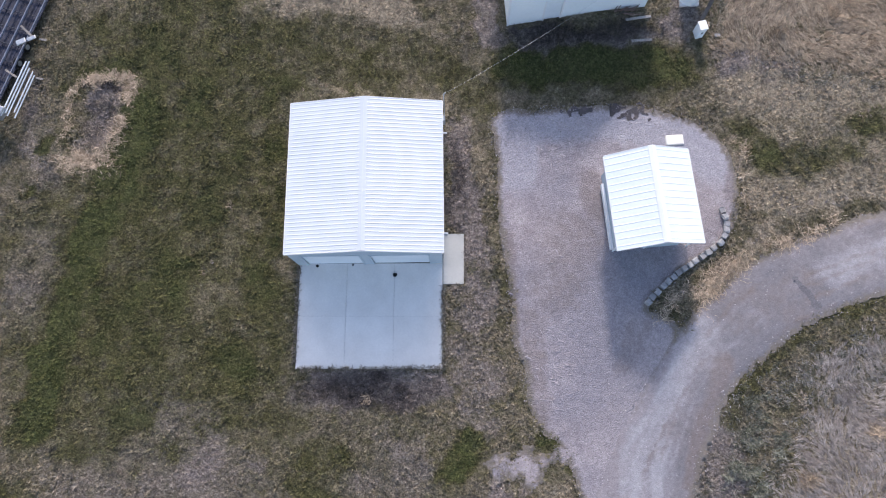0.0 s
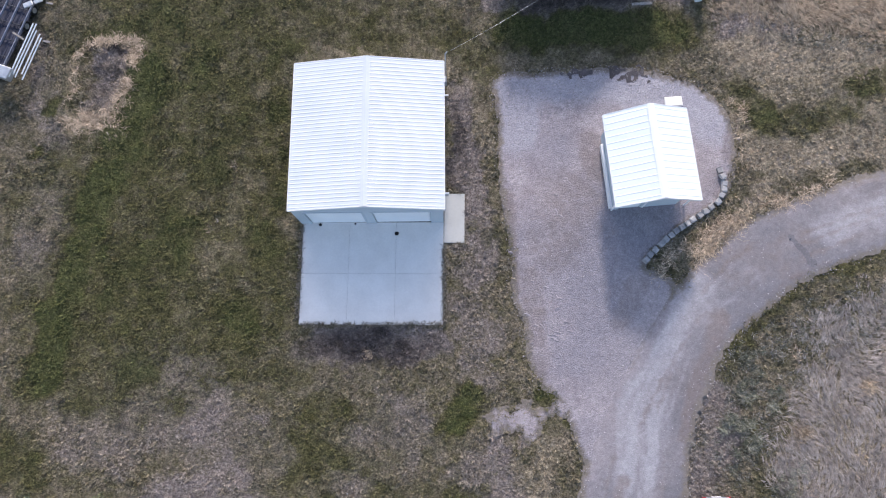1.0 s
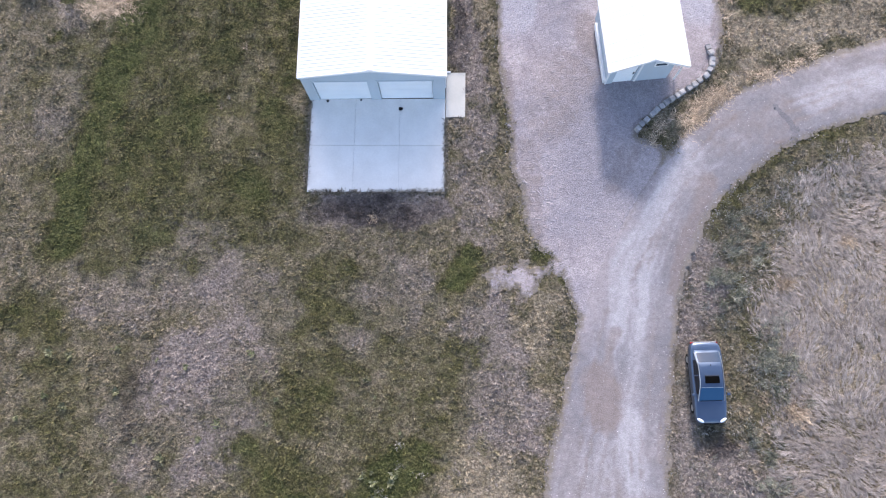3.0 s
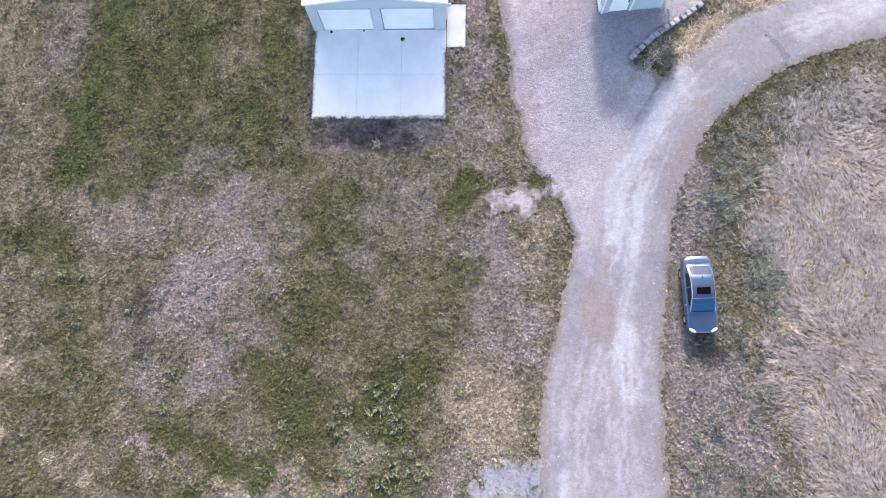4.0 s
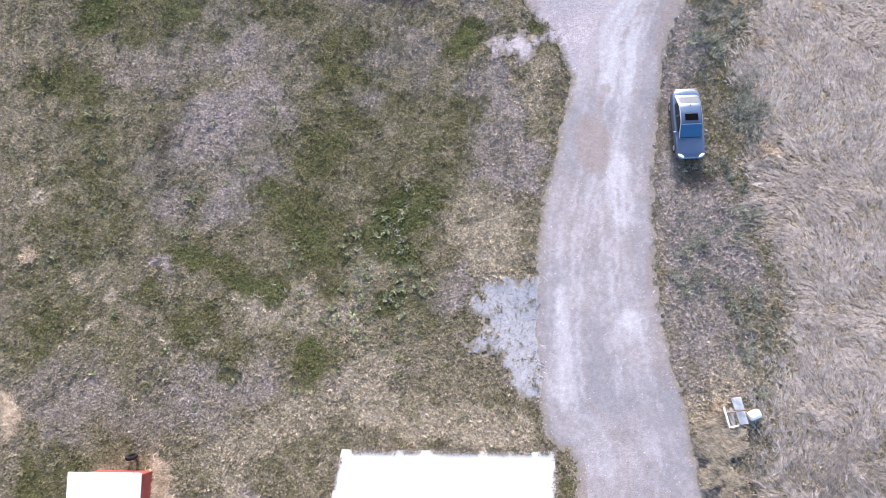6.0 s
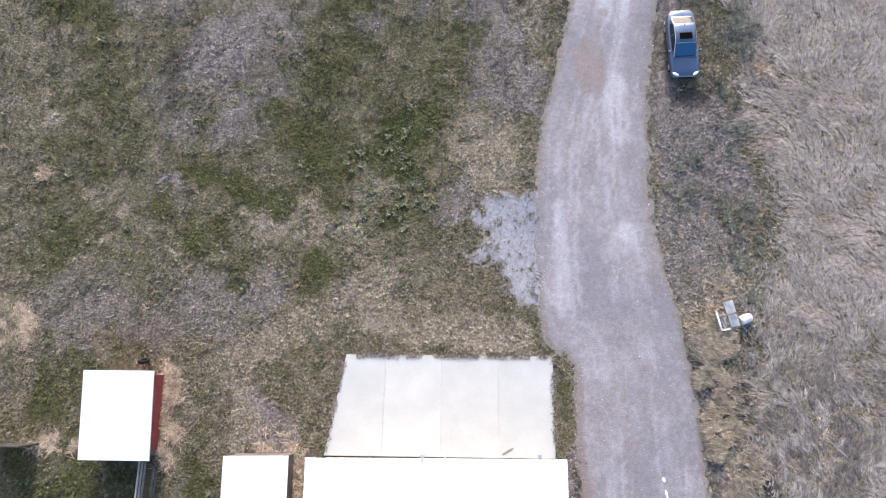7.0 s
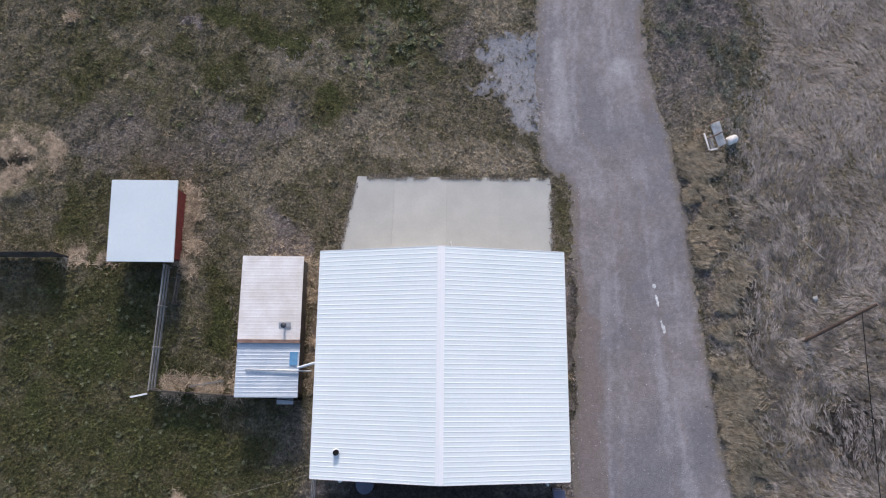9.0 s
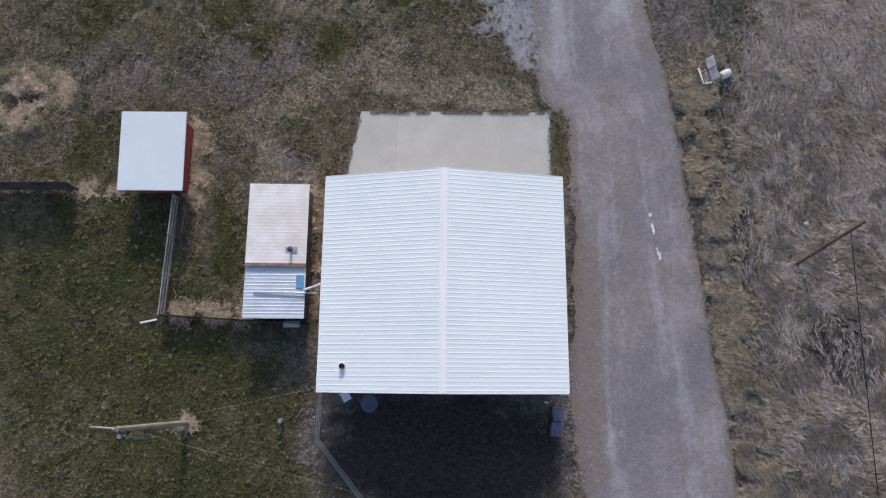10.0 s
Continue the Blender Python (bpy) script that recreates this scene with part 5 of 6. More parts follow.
# ---- upper house and what lies by it ----
def upper_house():
    z = 0.25
    h = thing("white_house", 4.1, 15.75, z, 4.3, "pale blue-white sided house above the lot", "house")
    gable_walls(h, 0, 8.6, 0, 8, 4.3, 3.4, 4.9, WALL_WHITE, low=-0.5, openings=((2.3, 3.3, 2.0),))
    gable_roof(h, -0.35, 4.3, 8.95, -0.06, 8.3, 3.35, 4.95, 0.3)
    d = part("house_door", block(bmesh.new(), 2.32, 3.28, 0.04, 0.09, 0.0, 1.98, 0.01), DOOR_WHITE, h, "white panelled door")
    for k in range(2):
        part("door_panel", block(bmesh.new(), 2.47, 3.13, 0.02, 0.04, 0.25 + 0.9 * k, 0.95 + 0.9 * k, 0.01), DOOR_WHITE, d)
    part("door_casing", block(bmesh.new(), 2.19, 2.3, -0.05, 0.0, -0.1, 2.1), TRIM_WHITE, h)
    part("door_casing", block(bmesh.new(), 3.3, 3.41, -0.05, 0.0, -0.1, 2.1), TRIM_WHITE, h)
    part("corner_board", block(bmesh.new(), -0.03, 0.1, -0.03, 0.0, -0.4, 3.2), TRIM_WHITE, h)
    bm = block(bmesh.new(), 2.25, 3.35, -0.42, -0.03, -0.2, 0.05)
    part("doorstep", bm, CONCRETE, h)


upper_house()
u = thing("utility_box", 15.72, 14.35, float(level(15.7, 14.3)), 12, "white metal utility box standing on bare soil", "utility box")
part("cabinet", block(bmesh.new(), -0.22, 0.22, -0.28, 0.28, 0, 0.95, 0.02), WALL_WHITE, u)
part("lid", block(bmesh.new(), -0.25, 0.25, -0.31, 0.31, 0.95, 1.02, 0.02), TRIM_WHITE, u)
part("latch", block(bmesh.new(), -0.04, 0.04, -0.3, -0.28, 0.5, 0.65), DARK_STEEL, u)
k = thing("water_tank", 15.4, 16.9, float(level(15.4, 16.9)), 0, "pale blue tank on a stand beside the house", "tank")
part("tank_shell", rod(bmesh.new(), (0, 0, 0.1), (0, 0, 1.5), 0.62, 0.62, 24), WALL_WHITE, k)
part("tank_dome", rod(bmesh.new(), (0, 0, 1.5), (0, 0, 1.7), 0.62, 0.2, 24), WALL_WHITE, k)
part("stand", block(bmesh.new(), -0.6, 0.6, -0.6, 0.6, -0.2, 0.1), CONCRETE, k)


def loose_board(x, y, length, rz, material, label, lift=0.06, width=0.09, ry=0.0):
    b = thing("board", x, y, float(level(x, y)) + lift, rz, label, "board", "loose boards")
    bm = block(bmesh.new(), -length / 2, length / 2, -width, width, -0.02, 0.02, 0.006, pose(0, 0, 0, 0, ry, 0))
    part("plank", bm, material, b)


loose_board(12.3, 14.0, 1.25, 3, WOOD_GREY, "grey weathered plank lying on dark soil")
loose_board(12.2, 15.55, 1.6, 8, WOOD_GREY, "grey plank lying near the house wall")
loose_board(16.35, 15.9, 2.0, 62, WOOD_DARK, "dark board leaning by the tank", 0.6, 0.12, -30)
loose_board(21.0, -40.9, 1.5, -44, WOOD_GREY, "pale stick lying in dry grass", 0.45, 0.025)
loose_board(-14.2, -49.0, 2.0, 10, WOOD_GREY, "grey plank lying in straw by the fence", 0.15, 0.06)
loose_board(-18.2, -49.75, 1.0, 12, PVC, "pale stick lying beside the fence corner", 0.1, 0.05)
loose_board(3.5, -41.5, 0.7, 28, WOOD_GREY, "grey board lying on the concrete pad", 0.08, 0.03)
loose_board(16.9, 14.2, 0.35, 0, STONE, "short grey block lying on soil", 0.06, 0.1)


# ---- scrap trailer ----
def scrap_trailer():
    z = float(level(-29, 14))
    t = thing("flatbed_trailer", -27.0, 14.2, z, -16, "old dark flatbed trailer frame with bare cross beams", "trailer")
    for x in (-3.6, -2.75, -1.9, -1.05, -0.15):
        part("side_rail", block(bmesh.new(), x - 0.035, x + 0.035, -4.6, 5.2, 0.6, 0.72, 0.01), STEEL_BLUE, t)
    for k in range(9):
        y = -4.4 + 1.15 * k
        part("cross_beam", block(bmesh.new(), -3.6, -0.1, y - 0.025, y + 0.025, 0.5, 0.58, 0.01), DARK_STEEL, t)
    for k in range(7):
        part("deck_plank", block(bmesh.new(), -3.5 + 0.47 * k, -3.05 + 0.47 * k, -4.5, 5.0, 0.34, 0.4, 0.01), DECK_SHADED, t)
    for y in (-0.8, 0.4):
        for x in (-3.4, -0.3):
            w = part("wheel", rod(bmesh.new(), (x - 0.1, y, 0.3), (x + 0.1, y, 0.3), 0.33, 0.33, 20), RUBBER, t)
            part("rim", rod(bmesh.new(), (x - 0.11, y, 0.3), (x + 0.11, y, 0.3), 0.18, 0.18, 14), STEEL, w)


scrap_trailer()
for k, (a, b, dx) in enumerate(((-2.0, 1.85, 0.0), (-1.75, 1.9, 0.1), (-1.9, 1.5, 0.2), (-1.6, 1.3, 0.42), (-1.95, 1.1, 0.52))):
    p = thing("metal_pipe", -26.85 + dx, 11.35, 0.85 - 0.12 * k, -16, "long white metal tube stacked against the trailer", "pipe", "stacked tubes")
    part("tube", rod(bmesh.new(), (0, a, 0), (0, b, 0.03), 0.042, sides=10), PVC, p)
v = thing("metal_hood", -27.75, 9.75, 0.5, -20, "pale sheet-metal box end on the trailer", "box")
part("shell", block(bmesh.new(), -0.7, 0.45, -0.4, 0.4, 0.0, 0.5, 0.05), STEEL, v)
v = thing("metal_hood", -26.95, 14.55, 0.73, 25, "crumpled pale sheet metal lying on the trailer", "box")
part("shell", block(bmesh.new(), -0.3, 0.3, -0.18, 0.18, 0.0, 0.12, 0.03), STEEL, v)
part("flap", block(bmesh.new(), 0.4, 0.95, -0.15, 0.1, 0.0, 0.08, 0.02), STEEL, v)
for x, y in ((-26.3, 15.3), (-26.1, 12.5)):
    loose_board(x, y, 0.5, -12, WOOD_GREY, "short grey offcut lying by the trailer", 0.1, 0.07)


loose_board(-26.9, 15.45, 1.35, -43, WOOD_GREY, "grey board lying across the trailer rails", 0.78, 0.07)
loose_board(-27.5, 12.5, 1.0, -33, WOOD_GREY, "grey board lying across the trailer rails", 0.78, 0.06)


def brush_pile():
    """Cut branches heaped by the wall of the upper house."""
    b = thing("brush_pile", 11.2, 16.0, float(level(11.2, 16.0)), 0, "small pile of brown cut branches by the house wall", "branches")
    r = random.Random(11)
    for k in range(16):
        a, q = r.uniform(-0.5, 0.9), r.uniform(0.5, 1.3)
        x0, y0 = r.uniform(-0.5, 0.3), r.uniform(-0.3, 0.3)
        z0, z1 = r.uniform(0.03, 0.3), r.uniform(0.05, 0.4)
        bm = rod(bmesh.new(), (x0, y0, z0), (x0 + q * 0.5 * math.cos(a), y0 + q * 0.5 * math.sin(a), (z0 + z1) / 2 + 0.08), 0.03, 0.024, 6)
        rod(bm, (x0 + q * 0.5 * math.cos(a), y0 + q * 0.5 * math.sin(a), (z0 + z1) / 2 + 0.08), (x0 + q * math.cos(a + 0.3), y0 + q * math.sin(a + 0.3), z1), 0.024, 0.012, 6)
        part("branch", bm, RUST if k % 3 else WOOD_DARK, b)


brush_pile()

# ---- clutter ----
def discarded_bench():
    """A bench that faces the lane: two white back panels leaning on rusty bars, a bent seat frame before them."""
    x, y = 16.1, -33.7
    b = thing("discarded_bench", x, y, float(level(x, y)), 13, "discarded bench with peeling white back panels in dry grass", "bench")
    lean = pose(-0.18, 0, 0.42, 0, -56, 0)
    for v0, v1, tip in ((-0.8, -0.1, 0.55), (-0.02, 0.66, 0.6)):
        bm = block(bmesh.new(), 0.0, tip, v0, v1, 0.0, 0.025, 0.008)
        bmesh.ops.subdivide_edges(bm, edges=[e for e in bm.edges if e.calc_length() > 0.4], cuts=3)
        for v in bm.verts:
            v.co.z += 0.05 * math.sin(2.3 * v.co.x + 1.5 * v.co.y)
        bmesh.ops.transform(bm, matrix=lean, verts=bm.verts)
        part("back_panel", bm, DIRTY_WHITE, b, "peeling white panel")
    part("crossbar", rod(bmesh.new(), (-0.62, -0.1, 0.3), (0.36, -0.05, 1.1), 0.035, 0.03, 8), RUST, b, "rusty brown bar")
    part("crossbar", rod(bmesh.new(), (-0.3, 0.76, 0.42), (0.36, 0.78, 1.1), 0.03, 0.03, 8), RUST, b, "rusty brown bar")
    part("seat_rail", block(bmesh.new(), -0.78, -0.68, -0.86, 0.25, 0.36, 0.41, 0.012), DIRTY_WHITE, b)
    part("seat_rail", block(bmesh.new(), -0.67, -0.2, -0.9, -0.8, 0.36, 0.41, 0.012), DIRTY_WHITE, b)
    for k in range(2):
        part("seat_slat", block(bmesh.new(), -0.62 + 0.2 * k, -0.5 + 0.2 * k, -0.76, 0.1, 0.3, 0.33, 0.006, pose(0, 0, 0, 0, 0, 6 - 9 * k)), WOOD_GREY, b, "weathered seat slat")
    for lx, ly, h in ((-0.73, -0.82, 0.36), (-0.73, 0.2, 0.36), (0.02, -0.8, 0.68), (0.02, 0.66, 0.68)):
        part("leg", rod(bmesh.new(), (lx, ly, -0.1), (lx + 0.02, ly, h), 0.028, 0.025, 8), RUST, b)


DIRTY_WHITE = surface("dirty_white_paint", (0.48, 0.455, 0.445), (0.74, 0.715, 0.70), 2.2, 16, 0.16, 0.65)
discarded_bench()
d = thing("plastic_drum", 17.0, -34.0, float(level(17.0, -34.0)) + 0.22, 24, "dirty white plastic drum lying in dry grass", "drum")
bm = bmesh.new()
for a, b, r0, r1 in ((-0.34, -0.26, 0.20, 0.25), (-0.26, -0.02, 0.25, 0.265), (-0.02, 0.22, 0.265, 0.25), (0.22, 0.30, 0.25, 0.21)):
    rod(bm, (a, 0, 0.05 * a), (b, 0, 0.05 * b), r0, r1, 20)
part("barrel", bm, DIRTY_WHITE, d)
part("open_end", rod(bmesh.new(), (0.302, 0, 0.016), (0.33, 0, 0.017), 0.19, 0.17, 20), DARK_STEEL, d, "dark open end of the drum")


def wheelie_bin(x, y, rz):
    b = thing("wheeled_bin", x, y, 0.0, rz, "grey-blue plastic wheeled bin behind the house", "bin", "wheeled bins")
    bm = prism(bmesh.new(), [(-0.24, 0.05), (0.24, 0.05), (0.3, 0.95), (-0.3, 0.95)], -0.33, 0.33)
    part("bin_body", bm, BIN_BLUE, b)
    part("lid", block(bmesh.new(), -0.33, 0.33, -0.40, 0.36, 0.95, 1.02, 0.03), BIN_BLUE, b)
    part("handle", rod(bmesh.new(), (-0.25, 0.4, 0.93), (0.25, 0.4, 0.93), 0.02), BIN_BLUE, b)
    for s in (-1, 1):
        part("wheel", rod(bmesh.new(), (s * 0.24, 0.33, 0.1), (s * 0.31, 0.33, 0.1), 0.11), RUBBER, b)


wheelie_bin(6.15, -54.75, 4)
wheelie_bin(6.03, -55.58, -8)
w = thing("well_cap", -9.72, -55.4, float(level(-9.7, -55.4)), 0, "grey capped pipe standing in grass", "pipe")
part("standpipe", rod(bmesh.new(), (0, 0, -0.2), (0, 0, 0.55), 0.11, 0.11, 16), STEEL, w)
part("cap", rod(bmesh.new(), (0, 0, 0.55), (0, 0, 0.66), 0.15, 0.11, 16), STEEL, w)
q = thing("lawn_chair", -6.0, -54.0, 0.0, 30, "pale plastic garden chair under the eave", "chair")
part("seat", block(bmesh.new(), -0.25, 0.25, -0.25, 0.25, 0.4, 0.44, 0.015), PVC, q)
part("backrest", block(bmesh.new(), -0.25, 0.25, 0.25, 0.3, 0.44, 0.9, 0.015), PVC, q)
for lx in (-0.22, 0.22):
    for ly in (-0.22, 0.22):
        part("leg", block(bmesh.new(), lx - 0.025, lx + 0.025, ly - 0.025, ly + 0.025, 0, 0.4), PVC, q)
q = thing("garden_table", -4.6, -54.35, 0.0, 12, "grey round garden table under the eave", "table")
part("tabletop", rod(bmesh.new(), (0, 0, 0.68), (0, 0, 0.72), 0.5, 0.5, 24), BIN_BLUE, q)
part("pedestal", rod(bmesh.new(), (0, 0, 0), (0, 0, 0.68), 0.05), DARK_STEEL, q)
part("foot", rod(bmesh.new(), (0, 0, 0), (0, 0, 0.04), 0.3, 0.28, 18), DARK_STEEL, q)
q = thing("conduit_post", 5.55, -54.15, 0.0, 0, "short white post behind the house", "post")
part("post", block(bmesh.new(), -0.05, 0.05, -0.05, 0.05, -0.1, 0.9, 0.01), PVC, q)


def pebble(name, x, y, z, size, material, label, seed, category="stone"):
    bm = bmesh.new()
    bmesh.ops.create_icosphere(bm, subdivisions=2, radius=size)
    r = random.Random(seed)
    off = Vector((r.uniform(0, 50), r.uniform(0, 50), 0))
    for v in bm.verts:
        v.co *= 0.75 + 0.5 * noise.noise(v.co / size * 1.3 + off)
        v.co.z *= 0.6
    me = bpy.data.meshes.new(name)
    bm.to_mesh(me)
    bm.free()
    me.materials.append(material)
    ob = new(name, me)
    ob.matrix_basis = pose(x, y, z + size * 0.15)
    tagged(ob, label, category)


pebble("dark_stone", -2.8, -0.5, 0.05, 0.17, RUBBER, "small dark lump lying on the concrete pad", 1, "lump")
pebble("dark_stone", -7.4, 0.05, 0.05, 0.12, RUBBER, "small dark lump at the garage door", 2, "lump")
pebble("dark_stone", -5.3, 0.1, 0.05, 0.08, RUBBER, "small dark lump at the garage door", 3, "lump")
pebble("stone", 20.95, -43.65, float(level(20.95, -43.65)) + 0.1, 0.2, STONE, "pale stone in dry grass", 4)
pebble("stone", -10.9, -25.9, float(level(-10.9, -25.9)), 0.07, STONE, "small pale stone on the meadow", 5)
pebble("stone", -5.2, -15.2, float(level(-5.2, -15.2)), 0.06, STONE, "small pale stone on the meadow", 6)
pebble("stone", 11.15, -36.2, float(level(11.15, -36.2)), 0.14, STONE, "dark stone on the lane", 7)

# ---- grass ----
HOUSES = ((-8.6, 0.1, 0.1, 9.0), (-6.8, 6.1, -53.2, -41.9), (9.7, 13.6, 0.6, 5.2), (-11.8, -8.5, -49.5, -41.8), (-20.3, -16.3, -41.9, -37.0), (4.0, 12.6, 16.1, 24.5))
PADS = ((-8.42, 0.0, -5.9, 0.2), (0.0, 1.2, -1.0, 1.95), (-5.95, 6.1, -41.9, -36.3), (13.6, 15.3, -19.3, -15.1))


def free_ground(x, y, margin=0.0):
    ok = np.ones(x.shape, bool)
    for a, b, c, d in HOUSES + PADS:
        ok &= ~((x > a) & (x < b) & (y > c) & (y < d))
    ok &= ~((y > -41.9) & (y < -36.3) & (x > -6.95 + 1.07 * (y + 41.9) / 5.7) & (x < 0))
    for field in (ROAD_MAP, LOT_MAP):
        ok &= sampled(field, x, y) + 0.7 * (fbm(x, y, 0.8, 2) - 0.5) < 0.02 + margin + rng.exponential(0.12, x.shape)
    return ok


def blades(name, x, y, length, width, azimuth, pitch, material, label, bend=0.0, lift=0.0, tone=None):
    """Tapered blades: two joints where they bend, one where they are short."""
    n = len(x)
    z = level(x, y) + lift - 0.02
    ca, sa, cp, sp = np.cos(azimuth), np.sin(azimuth), np.cos(pitch), np.sin(pitch)
    base = np.stack([x, y, z], 1)
    side = np.stack([-sa, ca, np.zeros(n)], 1) * (width / 2)[:, None]
    tip = base + np.stack([ca * cp, sa * cp, sp], 1) * length[:, None]
    if bend:
        midp = base + (tip - base) * 0.5
        midp[:, 2] += length * bend * 0.5
        tip[:, 2] = np.maximum(tip[:, 2] - length * bend * 0.6, z + 0.02)
        co = np.stack([base - side, base + side, midp + side * 0.7, midp - side * 0.7, tip], 1).reshape(-1, 3)
        k = 5 * np.arange(n)[:, None]
        loops = np.concatenate([k + np.array([0, 1, 2, 3]), k + np.array([3, 2, 4])], 1).ravel()
        sizes = np.tile([4, 3], n)
    else:
        co = np.stack([base - side, base + side, tip], 1).reshape(-1, 3)
        loops, sizes = np.arange(3 * n), np.full(n, 3)
    me = bpy.data.meshes.new(name)
    me.vertices.add(len(co))
    me.vertices.foreach_set("co", co.astype(np.float32).ravel())
    me.loops.add(len(loops))
    me.loops.foreach_set("vertex_index", loops.astype(np.int32))
    me.polygons.add(len(sizes))
    me.polygons.foreach_set("loop_start", np.concatenate([[0], np.cumsum(sizes)[:-1]]).astype(np.int32))
    me.update(calc_edges=True)
    shade = np.ones(n) if tone is None else tone
    me.attributes.new("tone", "FLOAT", "POINT").data.foreach_set("value", np.repeat(shade, 5 if bend else 3).astype(np.float32))
    me.materials.append(material)
    return tagged(new(name, me), label, "grass", kind="stuff")


def scatter(n, weight):
    x, y = rng.uniform(-33, 29, n), rng.uniform(-67, 25, n)
    keep = rng.random(n) < weight(x, y)
    x, y = x[keep], y[keep]
    ok = free_ground(x, y)
    return x[ok], y[ok]


def lawn():
    """Short turf: close little tufts of blades all over the meadow, with single blades between them."""
    cx, cy = scatter(230000, lambda x, y: np.clip(0.85 - 0.65 * zones_at(x, y)[4], 0.1, 1) * (0.25 + 0.75 * smooth(0.40, 0.55, fbm(x + 17, y, 0.8, 2))))
    k = 7
    size = np.repeat(rng.uniform(0.6, 1.5, len(cx)) * (0.55 + 0.9 * smooth(0.38, 0.62, fbm(cx - 23, cy, 0.6, 2))), k)
    tone = np.repeat(rng.uniform(0.68, 1.32, len(cx)), k)
    x, y = np.repeat(cx, k) + rng.normal(0, 0.035, len(size)), np.repeat(cy, k) + rng.normal(0, 0.035, len(size))
    fx, fy = scatter(300000, lambda x, y: np.clip(0.7 - 0.6 * zones_at(x, y)[4], 0.05, 1))
    x, y, size, tone = np.concatenate([x, fx]), np.concatenate([y, fy]), np.concatenate([size, rng.uniform(0.7, 1.4, len(fx))]), np.concatenate([tone, rng.uniform(0.6, 1.4, len(fx))])
    n = len(x)
    ob = blades("turf", x, y, rng.uniform(0.08, 0.17, n) * size, rng.uniform(0.035, 0.065, n), rng.uniform(0, 2 * math.pi, n), rng.uniform(0.3, 1.2, n), BLADE_TURF, "short uneven meadow turf, green and withered", 0.0, 0.02, tone)
    for key, v in zip(("lush", "dry", "bare", "shade_soil"), zones_at(x, y)):
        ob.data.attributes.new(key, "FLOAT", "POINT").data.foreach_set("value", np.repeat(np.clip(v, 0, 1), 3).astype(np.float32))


def straw_field():
    """Long straw lying in locks, each lock combed one way."""
    def where(x, y):
        z = zones_at(x, y)
        return np.clip(z[4] * 0.9 * (0.5 + 0.7 * smooth(0.42, 0.52, fbm(x, y, 0.8, 3))) * (0.15 + 1.0 * standing(x, y)) + 0.3 * np.clip(z[1] - 0.55, 0, 1), 0, 1)
    cx, cy = scatter(330000, where)
    k = 4
    flow = np.repeat(2.2 + 3.4 * (fbm(cx, cy, 2.6, 2) - 0.5) + 1.0 * (fbm(cx + 50, cy, 0.7, 2) - 0.5) + rng.normal(0, 0.3, len(cx)), k)
    n = len(flow)
    tone = np.repeat(rng.uniform(0.82, 1.16, len(cx)), k) * rng.uniform(0.9, 1.1, n)
    tone *= 1 - (0.2 + 0.3 * smooth(33, 40, -np.repeat(cy, k))) * smooth(0.47, 0.6, fbm(np.repeat(cx, k) + 31, np.repeat(cy, k), 1.2, 3))
    tone *= 1 + np.repeat(smooth(31, 38, -cy) * rng.uniform(-0.34, 0.34, len(cx)), k)
    off = rng.normal(0, 0.05, n)
    x, y = np.repeat(cx, k) - np.sin(flow) * off, np.repeat(cy, k) + np.cos(flow) * off
    size, width = rng.uniform(0.35, 0.8, n) * (0.5 + 0.5 * zones_at(x, y)[4]), rng.uniform(0.018, 0.03, n)
    aim, pitch = flow + rng.normal(0, 0.14, n), rng.uniform(0.08, 0.4, n)
    for part_of, skin, label in ((y < 4, BLADE_STRAW, "long flattened straw-coloured dry grass"), (y >= 4, BLADE_TAN, "tangled tan dry grass beyond the lot")):
        blades("straw_grass", x[part_of], y[part_of], size[part_of], width[part_of], aim[part_of], pitch[part_of], skin, label, 0.16, 0.03, tone[part_of])


def verge_grass():
    """Taller tan and olive grass leaning along the lane's east side, and round the straw where it thins."""
    n = 26000
    y = rng.uniform(-64, -34, n)
    edge = np.interp(y, [-64, -60, -54, -48, -42, -35.5], [16.7, 16.2, 15.7, 15.0, 14.5, 13.9])
    x = edge + 0.35 + np.abs(rng.normal(0, 1.0, n)) * (0.6 + 0.9 * fbm(y * 0 + 3, y, 1.7, 2))
    ok = (fbm(x, y, 0.9, 3) > 0.5) & free_ground(x, y)
    x, y = x[ok], y[ok]
    k = 4
    lie = np.repeat(2.75 + 1.6 * (fbm(x + 5, y, 1.1, 2) - 0.5) + rng.normal(0, 0.25, len(x)), k)
    tone = np.repeat(rng.uniform(0.65, 1.3, len(x)), k)
    x, y = np.repeat(x, k) + rng.normal(0, 0.04, len(lie)), np.repeat(y, k) + rng.normal(0, 0.04, len(lie))
    m = len(x)
    blades("verge_grass", x, y, rng.uniform(0.3, 0.75, m), rng.uniform(0.018, 0.032, m), lie + rng.normal(0, 0.16, m), rng.uniform(0.15, 0.7, m), BLADE_VERGE, "tan and olive grass leaning beside the lane", 0.22, 0.02, tone)


